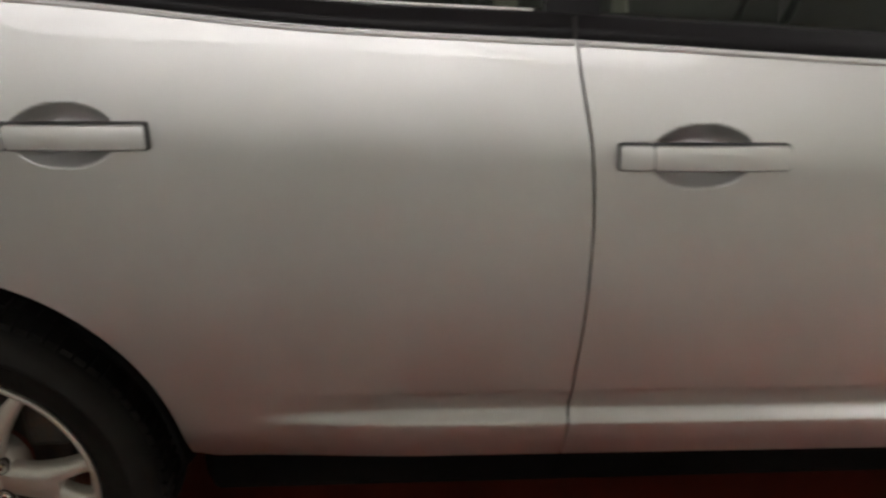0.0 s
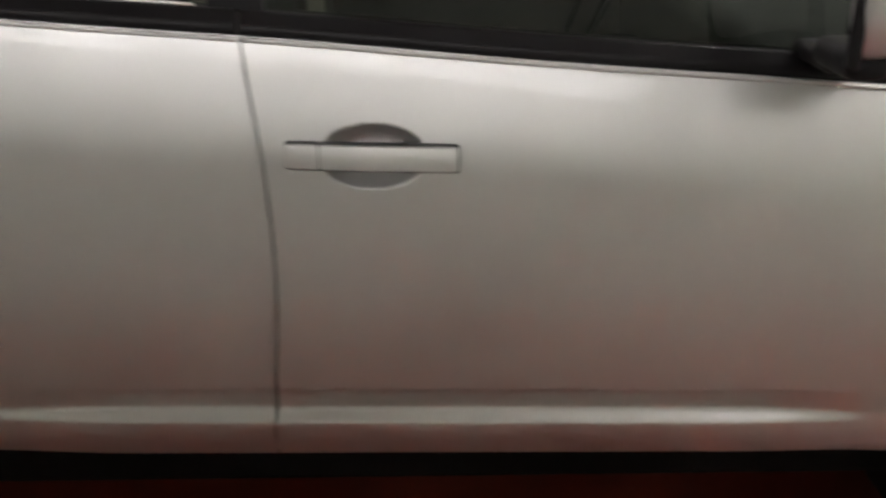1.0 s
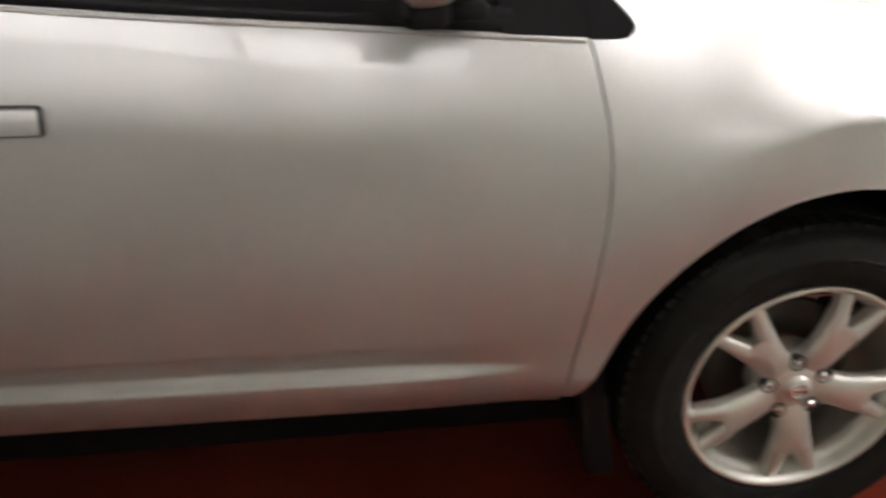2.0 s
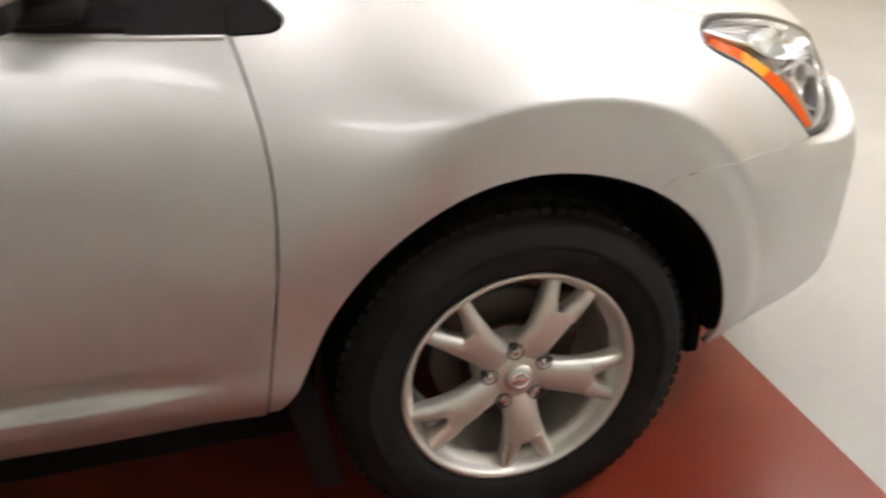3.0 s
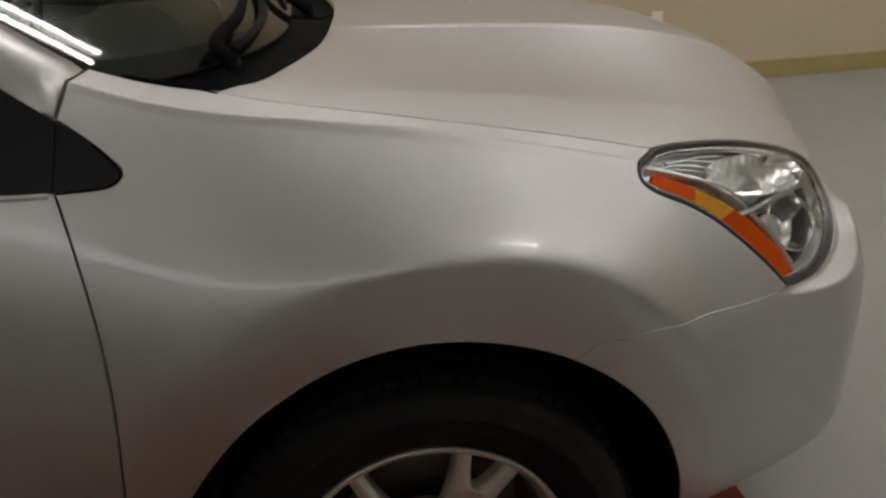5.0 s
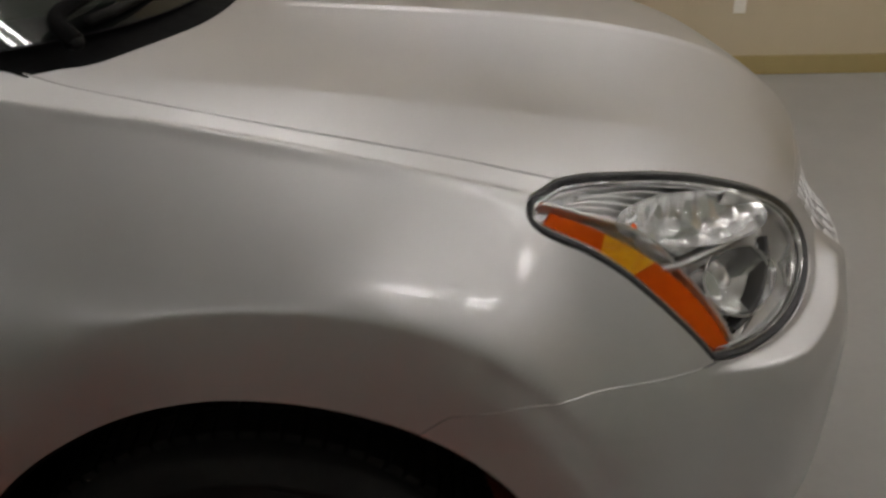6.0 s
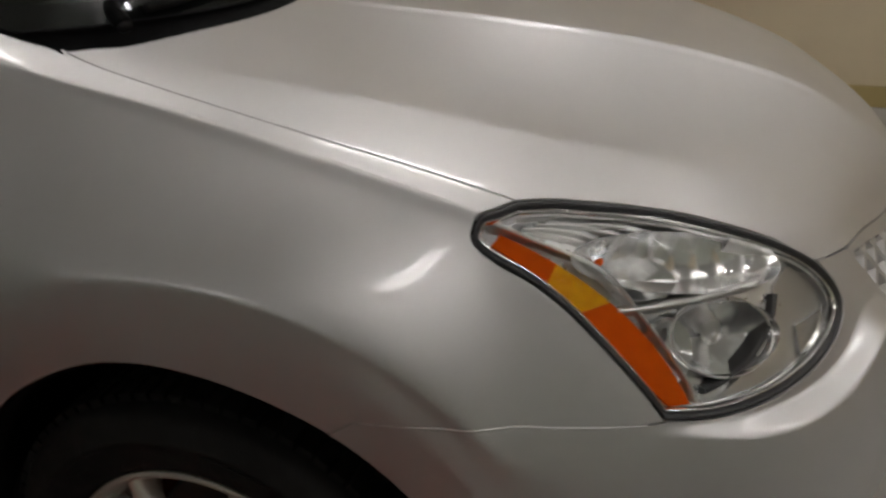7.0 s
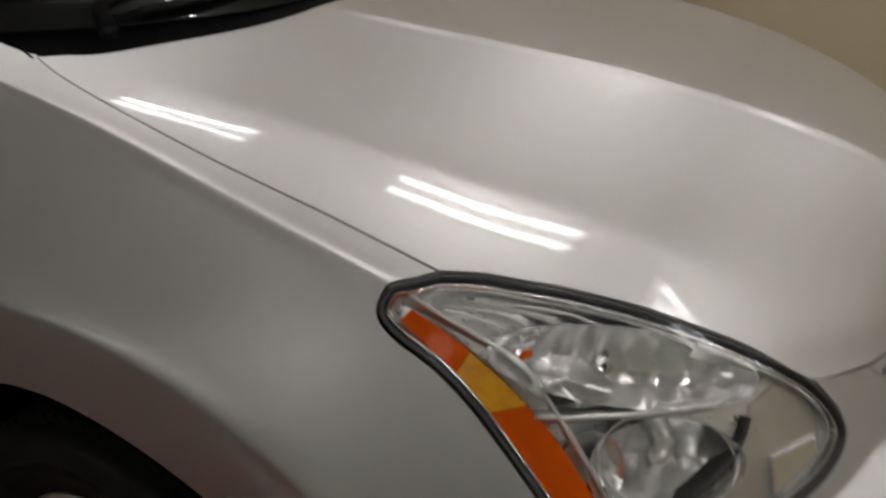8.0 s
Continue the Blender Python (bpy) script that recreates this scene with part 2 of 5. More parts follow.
def flank_in(u, z):
    """How far the flank lies inside the plan outline at height z."""
    zc = crown(u)
    x = np.asarray(u, float)
    base = waist_z(u)
    rise = ARCH_Z + np.sqrt(np.maximum((FLARE + 0.024 * ease((x + 0.1) / 0.5)) ** 2 - x * x, 0.0))
    z0 = 0.5 * (base + rise + np.sqrt((base - rise) ** 2 + 0.0022 + 0.010 * ease((-0.08 - x) / 0.25) * ease((x + 0.75) / 0.25)))
    w = ease((x + 0.62) / 0.62) * ease((0.72 - x) / 0.45)
    proud = 0.012 * w * (1 - 0.9 * ease((x + 0.10) / 0.50))
    s = np.clip((z - z0) / (zc - z0), -2, 1.3)
    blur = 0.03 + 0.40 * ease((x + 0.90) / 0.50) * ease((-0.06 - x) / 0.22)
    s = (s + np.sqrt(s * s + blur * blur)) / (1 + np.sqrt(1 + blur * blur))
    bend = 1.36 - 0.20 * w + 0.20 * ease(x / 0.20) * ease((0.52 - x) / 0.30)
    proud = proud + 0.8 * crease_in(u) * (blur / (1 + np.sqrt(1 + blur * blur))) ** bend
    d = (crease_in(u) + proud) * s ** bend - proud
    turn = 0.20 * blur
    low = 0.5 * (z0 - z + np.sqrt((z0 - z) ** 2 + turn * turn)) - 0.5 * turn * np.exp(-((z0 - z) / (2 * turn)) ** 2)
    low = np.clip(low, 0, 1)
    d = d + 0.10 * low ** 2 + 0.030 * low * w * ease((x + 0.22) / 0.2) * ease((0.30 - low) / 0.2)
    # the rib along the foot of the doors
    r = ease((x + 2.20) / 0.35) * ease((-0.50 - x) / 0.30)
    zz = z - rib_lift(x)
    d = d + r * (0.010 * ease((0.532 - zz) / 0.048) * (zz > 0.484) + (zz <= 0.484) * (0.010 - 0.024 * ease((0.484 - zz) / 0.022)))
    d = d + 0.055 * ease((0.458 - zz) / 0.16) ** 1.3 * ease((0.1 - x) / 0.2)
    # behind the wheel the arch's band turns in from a crease that runs round the opening
    under = FLARE - 0.004 - np.hypot(x, z - ARCH_Z)
    d = d + 0.13 * 0.5 * (under + np.sqrt(under * under + 0.00003)) * ease((-0.03 - x) / 0.16) * ease((z - 0.36) / 0.15)
    # the panel dips between the door's edge and the wheel opening
    d = d + 0.007 * ease((x + 0.90) / 0.45) * ease((-0.16 - x) / 0.25) * ease((z - 0.36) / 0.15) * ease((1.12 - z) / 0.36)
    # the nose tucks under below the bumper
    d = d + ease((x - 0.25) / 0.3) * (0.16 * ease((0.46 - z) / 0.30) ** 1.5 - 0.004 * ease((0.69 - z) / 0.06) * ease((z - 0.30) / 0.1)) - 0.031 * ease((ledge_z(x) + 0.012 - z) / (0.013 + 0.05 * ease((x - 1.05) / 0.12))) * ease((x - 0.62) / 0.22)
    # the arch's band stays proud of the bumper ahead of the wheel
    rad = np.hypot(x, z - ARCH_Z)
    d = d - 0.005 * (1 - ease((rad - 0.485) / 0.045)) * ease((x - 0.22) / 0.12) * ease((rise + 0.03 - z) / 0.06)
    return d


def _skin(u, s):
    x, y, nx, ny = plan(u)
    zc = crown(u)
    i = np.where(s < 0, flank_in(u, zc + np.minimum(s, 0)), crease_in(u) + np.maximum(s, 0))
    px, py = x - nx * i, y - ny * i
    z = np.where(s < 0, zc + s, bonnet_z(px, py)) + 0.0036 * np.exp(-(s / 0.0055) ** 2) * ease((u + 0.5) / 0.1) * ease((0.50 - u) / 0.1)
    return np.stack([px, py, z], -1)


def soft(u, s):
    return 0.002 + (0.001 + 0.010 * ease((np.asarray(u, float) - 0.36) / 0.12)) * ease((0.085 - np.abs(s)) / 0.05)


def skin(u, s):
    """A point of the body: u runs along the flank and round the nose, s up the flank to the crease at 0 and inwards over it."""
    u, s = np.asarray(u, float), np.asarray(s, float)
    k = soft(u, s)
    return sum(_skin(u, s + k * q) * w for q, w in ((-1, .12), (-.6, .2), (-.2, .18), (.2, .18), (.6, .2), (1, .12)))


def skin_normal(u, s):
    e = 0.002
    n = np.cross(skin(u + e, s) - skin(u - e, s), skin(u, s + e) - skin(u, s - e))
    return n / np.linalg.norm(n, axis=-1, keepdims=True)


# ---- building helpers ----
def thing(name, at, label, category, group="", kind=""):
    ob = new(name)
    ob.location = at
    ob.empty_display_size = 0.2
    return tagged(ob, label, category, group, kind)


def part(name, bm, mat, parent, label="", smooth=True):
    """Links a bmesh, made in the world's place, as one mesh under its parent."""
    me = bm if isinstance(bm, bpy.types.Mesh) else bpy.data.meshes.new(name)
    if me is not bm:
        bm.normal_update()
        bm.to_mesh(me)
        bm.free()
        for p in me.polygons:
            p.use_smooth = smooth
    me.materials.clear()
    me.materials.append(mat)
    ob = new(name, me)
    if parent:
        ob.parent = parent
        off = parent.matrix_basis.translation
        ob.matrix_parent_inverse = Matrix.Translation(-off)
    if label:
        tagged(ob, label)
    return ob


def hard(ob, degrees=35):
    """Creases an object's sharp edges."""
    me = ob.data
    bm = bmesh.new()
    bm.from_mesh(me)
    for e in bm.edges:
        e.smooth = len(e.link_faces) == 2 and e.calc_face_angle(0) < radians(degrees)
    bm.to_mesh(me)
    bm.free()
    return ob


def block(bm, lo, hi, bevel=0.0, segments=2):
    """A box between two corners, its edges rounded."""
    lo, hi = Vector(lo), Vector(hi)
    r = bmesh.ops.create_cube(bm, size=1, matrix=Matrix.Translation((lo + hi) / 2) @ Matrix.Diagonal((*(hi - lo), 1)))
    if bevel:
        edges = list({e for v in r["verts"] for e in v.link_edges})
        bmesh.ops.bevel(bm, geom=edges, offset=bevel, segments=segments, profile=0.5, affect="EDGES")
    return bm


def lathe(profile, centre, steps=64, closed=False):
    """Turns (radius, y) round the y axis through centre."""
    bm = bmesh.new()
    rings = []
    for k in range(steps):
        a = 2 * math.pi * k / steps
        rings.append([bm.verts.new((centre[0] + r * math.cos(a), centre[1] + y, centre[2] + r * math.sin(a))) for r, y in profile])
    n = len(profile)
    for k in range(steps):
        p, q = rings[k], rings[(k + 1) % steps]
        for i in range(n if closed else n - 1):
            j = (i + 1) % n
            bm.faces.new((p[i], p[j], q[j], q[i]))
    bmesh.ops.recalc_face_normals(bm, faces=bm.faces)
    return bm


def tube(points, radius, sides=10, squash=1.0):
    """A rod along a line of points, capped."""
    bm = bmesh.new()
    pts = [Vector(p) for p in points]
    rings = []
    for i, p in enumerate(pts):
        d = (pts[min(i + 1, len(pts) - 1)] - pts[max(i - 1, 0)]).normalized()
        a = d.cross(Vector((0, 0, 1)) if abs(d.z) < 0.9 else Vector((1, 0, 0))).normalized()
        b = d.cross(a)
        r = radius[i] if isinstance(radius, (list, tuple)) else radius
        rings.append([bm.verts.new(p + (a * math.cos(t) + b * math.sin(t) * squash) * r) for t in [2 * math.pi * k / sides for k in range(sides)]])
    for p, q in zip(rings, rings[1:]):
        for k in range(sides):
            bm.faces.new((p[k], p[(k + 1) % sides], q[(k + 1) % sides], q[k]))
    bm.faces.new(rings[0])
    bm.faces.new(rings[-1][::-1])
    bmesh.ops.recalc_face_normals(bm, faces=bm.faces)
    return bm


def smooth_line(pts, per=8):
    """A Catmull-Rom line through points."""
    p = [np.array(q, float) for q in pts]
    p = [2 * p[0] - p[1]] + p + [2 * p[-1] - p[-2]]
    out = []
    for i in range(1, len(p) - 2):
        for k in range(per):
            t = k / per
            out.append(tuple(0.5 * (2 * p[i] + (p[i + 1] - p[i - 1]) * t + (2 * p[i - 1] - 5 * p[i] + 4 * p[i + 1] - p[i + 2]) * t * t
                                    + (3 * p[i] - p[i - 1] - 3 * p[i + 1] + p[i + 2]) * t ** 3)))
    return out + [tuple(p[-2])]


def inside(loop, pts):
    x, y = pts[:, 0], pts[:, 1]
    a, b = np.asarray(loop, float), np.roll(np.asarray(loop, float), -1, 0)
    hit = np.zeros(len(pts), bool)
    for k in range(0, len(pts), 3000):
        xx, yy = x[k:k + 3000, None], y[k:k + 3000, None]
        rise = np.where(b[:, 1] == a[:, 1], 1e-12, b[:, 1] - a[:, 1])
        cross = ((a[None, :, 1] > yy) != (b[None, :, 1] > yy)) & (xx < (b[:, 0] - a[:, 0])[None] * (yy - a[None, :, 1]) / rise[None] + a[None, :, 0])
        hit[k:k + 3000] = cross.sum(1) % 2 == 1
    return hit


def tidy(loop, step, gap):
    """Respaces a closed line, turns it anticlockwise and draws it in by gap."""
    a = np.array(loop, float)
    keep = np.linalg.norm(a - np.roll(a, 1, 0), axis=1) > 1e-6
    a = a[keep]
    if np.sum(a[:, 0] * np.roll(a[:, 1], -1) - np.roll(a[:, 0], -1) * a[:, 1]) < 0:
        a = a[::-1]
    out = []
    for p, q in zip(a, np.roll(a, -1, 0)):
        n = max(1, int(math.ceil(np.linalg.norm(q - p) / step)))
        out += [p + (q - p) * k / n for k in range(n)]
    a = np.array(out)
    if gap:
        d = np.roll(a, -1, 0) - np.roll(a, 1, 0)
        d /= np.linalg.norm(d, axis=1, keepdims=True) + 1e-12
        a = a + np.stack([-d[:, 1], d[:, 0]], 1) * gap
    return a


def sheet(name, loop, place, normal, step=0.025, gap=0.0022, depth=0.014, rows=(), fine=None, dent=None, flip=False, lines=None):
    """A curved panel: the area of loop in a chart, laid on the body by place and normal, with its edge folded in by depth.
    rows: heights of the chart that get a line of points; fine: (u, v, ru, rv, step), a patch with closer points; lines: points along a crease; dent: inward shift."""
    ring = tidy(loop, step * 0.6, gap)
    lo, hi = ring.min(0), ring.max(0)
    us = np.arange(lo[0] + step / 2, hi[0], step)
    vs = np.array(sorted(set(np.round(np.concatenate([np.arange(lo[1] + step / 2, hi[1], step), np.array(rows, float)]), 4))))
    pts = np.stack(np.meshgrid(us, vs, indexing="ij"), -1).reshape(-1, 2)
    if fine:
        for cu, cv, ru, rv, st in fine:
            pts = pts[((pts[:, 0] - cu) / ru) ** 2 + ((pts[:, 1] - cv) / rv) ** 2 > 1]
            g = np.stack(np.meshgrid(np.arange(cu - ru, cu + ru, st), np.arange(cv - rv, cv + rv, st), indexing="ij"), -1).reshape(-1, 2)
            pts = np.concatenate([pts, g[((g[:, 0] - cu) / ru) ** 2 + ((g[:, 1] - cv) / rv) ** 2 <= 1]])
    if lines is not None:
        far = np.concatenate([np.min(np.linalg.norm(c[:, None, :] - lines[None], axis=2), axis=1) for c in np.array_split(pts, len(pts) // 800 + 1)])
        pts = np.concatenate([pts[far > step * 0.5], lines])
    pts = pts[inside(ring, pts)]
    near = np.min(np.linalg.norm(pts[:, None, :] - ring[None], axis=2), axis=1) if len(pts) < 6000 else np.concatenate(
        [np.min(np.linalg.norm(c[:, None, :] - ring[None], axis=2), axis=1) for c in np.array_split(pts, len(pts) // 2000 + 1)])
    pts = pts[near > step * 0.2]
    n = len(ring)
    every = [Vector(p) for p in ring] + [Vector(p) for p in pts]
    from_cdt = delaunay_2d_cdt(every, [(i, (i + 1) % n) for i in range(n)], [], 1, 1e-7)
    uv, faces = np.array([tuple(v) for v in from_cdt[0]]), from_cdt[2]
    mids = np.array([uv[list(f)].mean(0) for f in faces])
    faces = [f for f, ok in zip(faces, inside(ring, mids)) if ok]
    P, N = place(uv[:, 0], uv[:, 1]), normal(uv[:, 0], uv[:, 1])
    if flip:
        N = -N
    if dent is not None:
        P = P - N * dent(uv[:, 0], uv[:, 1])[:, None]
        e = 0.003
        A = place(uv[:, 0] + e, uv[:, 1]) - N * dent(uv[:, 0] + e, uv[:, 1])[:, None]
        B = place(uv[:, 0], uv[:, 1] + e) - N * dent(uv[:, 0], uv[:, 1] + e)[:, None]
        M = np.cross(A - P, B - P)
        M /= np.linalg.norm(M, axis=1, keepdims=True)
        M *= np.sign(np.sum(M * N, 1))[:, None]
    else:
        M = N
    count = {}
    for f in faces:
        for a, b in zip(f, (*f[1:], f[0])):
            count[(a, b)] = count.get((a, b), 0) + 1
    rim = [(a, b) for (a, b) in count if (b, a) not in count]
    verts = [tuple(p) for p in P]
    polys = [tuple(f) for f in faces]
    norms = [[M[i] for i in f] for f in faces]
    if depth:
        back = {}
        for a, b in rim:
            for i in (a, b):
                if i not in back:
                    back[i] = len(verts)
                    verts.append(tuple(P[i] - N[i] * depth))
        for a, b in rim:
            polys.append((b, a, back[a], back[b]))
            w = np.cross(P[a] - P[b], -N[a])
            w = w / (np.linalg.norm(w) + 1e-12)
            norms.append([(w + M[b] * 0.6), (w + M[a] * 0.6), w, w])
    # turn faces to the outside
    f0 = polys[0]
    g = np.cross(np.array(verts[f0[1]]) - np.array(verts[f0[0]]), np.array(verts[f0[2]]) - np.array(verts[f0[0]]))
    if np.dot(g, N[f0[0]]) < 0:
        polys = [p[::-1] for p in polys]
        norms = [q[::-1] for q in norms]
    me = bpy.data.meshes.new(name)
    me.from_pydata(verts, [], polys)
    for p in me.polygons:
        p.use_smooth = True
    flat = [Vector(v).normalized() for q in norms for v in q]
    # the fold's normals point away from the panel
    k = sum(len(p) for p in polys[:len(faces)])
    for pi in range(len(faces), len(polys)):
        pn = me.polygons[pi].normal
        for j in range(len(polys[pi])):
            if flat[k].dot(pn) < 0:
                flat[k] = pn.copy()
            k += 1
    me.normals_split_custom_set([tuple(v) for v in flat])
    return me


def mirrored(me):
    """The same mesh for the car's other flank."""
    out = me.copy()
    cn = [tuple(c.vector) for c in me.corner_normals]
    polys = [tuple(p.vertices) for p in me.polygons]
    verts = [(v.co.x, 2 * HALF - v.co.y, v.co.z) for v in me.vertices]
    out = bpy.data.meshes.new(me.name)
    out.from_pydata(verts, [], [p[::-1] for p in polys])
    flat, k = [], 0
    for p in polys:
        flat += [(c[0], -c[1], c[2]) for c in cn[k:k + len(p)]][::-1]
        k += len(p)
    for p in out.polygons:
        p.use_smooth = True
    out.normals_split_custom_set(flat)
    return out


# ---- the hall ----
X0, X1, Y0, Y1 = -7.0, 9.0, -10.4, 4.28
floor = tagged(part("floor", block(bmesh.new(), (X0, Y0, -0.12), (X1, Y1, 0.0)), GREY_FLOOR, None, smooth=False),
               "smooth grey painted concrete floor", "floor", kind="structure")
bay = bmesh.new()
block(bay, (X0 + 0.6, -1.05, -0.05), (0.787, 2.45, 0.004), 0.003, 1)
tagged(part("floor_bay", bay, RED_FLOOR, None, smooth=False), "worn red painted parking bay on the concrete floor", "floor", kind="structure")
walls = (("wall_north", (X0 - 0.2, Y1, 0), (X1 + 0.2, Y1 + 0.2, CEILING)), ("wall_south", (X0 - 0.2, Y0 - 0.2, 0), (X1 + 0.2, Y0, CEILING)),
         ("wall_east", (X1, Y0, 0), (X1 + 0.2, Y1, CEILING)), ("wall_west", (X0 - 0.2, Y0, 0), (X0, Y1, CEILING)))
for name, lo, hi in walls:
    paint, text = (TAN_WALL, "plain tan painted wall above an olive skirting") if name in ("wall_north", "wall_east") else (GREEN_WALL, "plain grey green painted wall of the hall")
    tagged(part(name, block(bmesh.new(), lo, hi), paint, None, smooth=False), text, "wall", kind="structure")
for name, lo, hi in (("baseboard", (X0, Y1 - 0.018, 0.0), (X1, Y1, 0.115)), ("baseboard", (X0, Y0, 0.0), (X1, Y0 + 0.018, 0.115)),
                     ("baseboard", (X1 - 0.018, Y0 + 0.02, 0.0), (X1, Y1 - 0.02, 0.115))):
    tagged(part(name, block(bmesh.new(), lo, hi, 0.006), SKIRTING, None, smooth=False), "olive brown painted skirting board along the wall", "baseboard", kind="structure")
tagged(part("ceiling", block(bmesh.new(), (X0 - 0.2, Y0 - 0.2, CEILING), (X1 + 0.2, Y1 + 0.2, CEILING + 0.15)), WHITE_CEIL, None, smooth=False),
       "flat white painted ceiling", "ceiling", kind="structure")


# an unseen half wall, added to keep side light off the lower flank and floor
tagged(part("shade_wall", block(bmesh.new(), (X0, -2.05, 0.0), (X1, -1.90, 1.94), 0.01), GREEN_WALL, None, smooth=False), "added unseen grey green half wall that shades the car's lower flank", "wall", kind="structure")


def wall_socket(x, z):
    s = thing("wall_socket", (x, Y1, z), "white plastic socket plate on the tan wall", "socket")
    part("plate", block(bmesh.new(), (x - 0.036, Y1 - 0.007, z - 0.058), (x + 0.036, Y1, z + 0.058), 0.004), WHITE_PLASTIC, s, smooth=False)
    for dz in (-0.021, 0.021):
        part("outlet", block(bmesh.new(), (x - 0.017, Y1 - 0.010, z + dz - 0.014), (x + 0.017, Y1 - 0.0065, z + dz + 0.014), 0.0015), WHITE_PLASTIC, s, smooth=False)


wall_socket(SOCKET[0], SOCKET[1])


def ceiling_light(x, y):
    """A batten with two bare fluorescent tubes, hung under the ceiling."""
    L = 1.16
    c = thing("ceiling_light", (x, y, CEILING), "white batten ceiling light with two lit fluorescent tubes", "ceiling light", "ceiling lights")
    body = bmesh.new()
    block(body, (x - L / 2, y - 0.11, CEILING - 0.055), (x + L / 2, y + 0.11, CEILING), 0.008)
    part("housing", body, ENAMEL, c, smooth=False)
    for dy in (-0.075, 0.075):
        part("tube", tube([(x - L / 2 + 0.03, y + dy, CEILING - 0.085), (x + L / 2 - 0.03, y + dy, CEILING - 0.090)], 0.027, 14), TUBE, c, "lit warm white tube")
        for sx in (-1, 1):
            part("lamp_holder", block(bmesh.new(), (x + sx * (L / 2 - 0.02) - 0.012, y + dy - 0.016, CEILING - 0.11), (x + sx * (L / 2 - 0.02) + 0.012, y + dy + 0.016, CEILING - 0.05), 0.003), ENAMEL, c, smooth=False)
    return c


first_light = ceiling_light(*LIGHTS[0])
for lx, ly in LIGHTS[1:]:
    copy_thing(first_light, pose(lx, ly, CEILING))


def fill_panel(x, y, L, W):
    """An added fill light, out of view: a shallow fitting with an opal diffuser."""
    c = thing("fill_panel", (x, y, CEILING), "added unseen fill panel with a white frame and a lit opal diffuser", "ceiling light", "ceiling panels")
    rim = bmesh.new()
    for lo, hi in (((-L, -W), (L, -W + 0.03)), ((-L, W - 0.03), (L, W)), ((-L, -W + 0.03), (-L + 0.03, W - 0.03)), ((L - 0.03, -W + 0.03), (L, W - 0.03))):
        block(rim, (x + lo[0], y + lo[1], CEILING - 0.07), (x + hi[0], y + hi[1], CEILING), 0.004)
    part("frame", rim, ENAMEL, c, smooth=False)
    part("diffuser", block(bmesh.new(), (x - L + 0.03, y - W + 0.03, CEILING - 0.058), (x + L - 0.03, y + W - 0.03, CEILING - 0.05), 0.002), FILL_DIFFUSER, c, "lit opal diffuser of the added fill panel", smooth=False)
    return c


first_fill = fill_panel(*FILL_PANELS[0], 1.08, 0.76)
for lx, ly in FILL_PANELS[1:]:
    copy_thing(first_fill, pose(lx, ly, CEILING))

# ---- the car ----
car = thing("car", (-1.35, HALF, 0), "clean silver grey metallic crossover car on a red painted bay", "car")


def tall(x, z):
    """Chart point of the flank at x and height z."""
    return (x, z - float(crown(x)))


def talls(pts):
    return [tall(x, z) for x, z in pts]


def both(name, me, mat, label=""):
    """A flank panel and its twin on the far side."""
    a = part(name, me, mat, car, label)
    part(name, mirrored(me), mat, car, label)
    return a


belt_z = spline([-2.95, -2.34, -2.035, -1.593, -1.118, -0.73, -0.46], [1.262, 1.213, 1.173, 1.135, 1.091, 1.060, 1.036])
front_seam = spline([0.36, 0.41, 0.586, 0.715, 0.836, 0.912, 0.984, 1.05], [-0.477, -0.470, -0.443, -0.429, -0.426, -0.434, -0.448, -0.465])
mid_seam = spline([0.36, 0.405, 0.531, 0.664, 0.80, 0.905, 0.988, 1.07, 1.15], [-1.600, -1.597, -1.586, -1.572, -1.565, -1.566, -1.573, -1.586, -1.597])
SILL = 0.372


def arch_reach(cx, r, a):
    """Half width and height of a wheel opening at angle a; the front one reaches further forward."""
    if cx != 0.0:
        return r, r
    tuck = 0.011 * float(ease(-math.cos(a) / 0.5) * ease((math.sin(a) - 0.25) / 0.4))
    return r + 0.032 * float(ease(math.cos(a) / 0.8)) - tuck, r - tuck


def arch(cx, r, a0, a1, n=40):
    """The wheel opening's edge."""
    out = []
    for k in range(n + 1):
        a = radians(a0 + (a1 - a0) * k / n)
        wide, high = arch_reach(cx, r, a)
        out.append((cx + wide * math.cos(a), ARCH_Z + high * math.sin(a)))
    return out


def handle_dent(cx, cz):
    """The scooped cup behind a door handle."""
    def d(u, s):
        z = s + rib_lift(u)
        q = ((u - cx) / 0.084) ** 2 + ((z - cz) / 0.051) ** 2
        return 0.040 * ease((1 - q) / 0.75) ** 0.75
    return d


HANDLES = ((-1.4, 0.957), (-2.378, 1.020))


def door_place(x, v):
    """The flank charted by x and the height above the rib's line."""
    return skin(x, v + rib_lift(x) - crown(x))


def door_normal(x, v):
    e = 0.002
    n = np.cross(door_place(x + e, v) - door_place(x - e, v), door_place(x, v + e) - door_place(x, v - e))
    return n / np.linalg.norm(n, axis=-1, keepdims=True)


RIB_ROWS = [round(0.425 + 0.005 * k, 3) for k in range(24)]


def door(name, loop, cup, **more):
    cx, cz = cup
    v = cz - float(rib_lift(cx))
    me = sheet(name, [(x, z - float(rib_lift(x))) for x, z in loop], door_place, door_normal, fine=[(cx, v, 0.098, 0.062, 0.0042)], dent=handle_dent(cx, cz),
               rows=RIB_ROWS, **more)
    return both(name, me, PAINT)


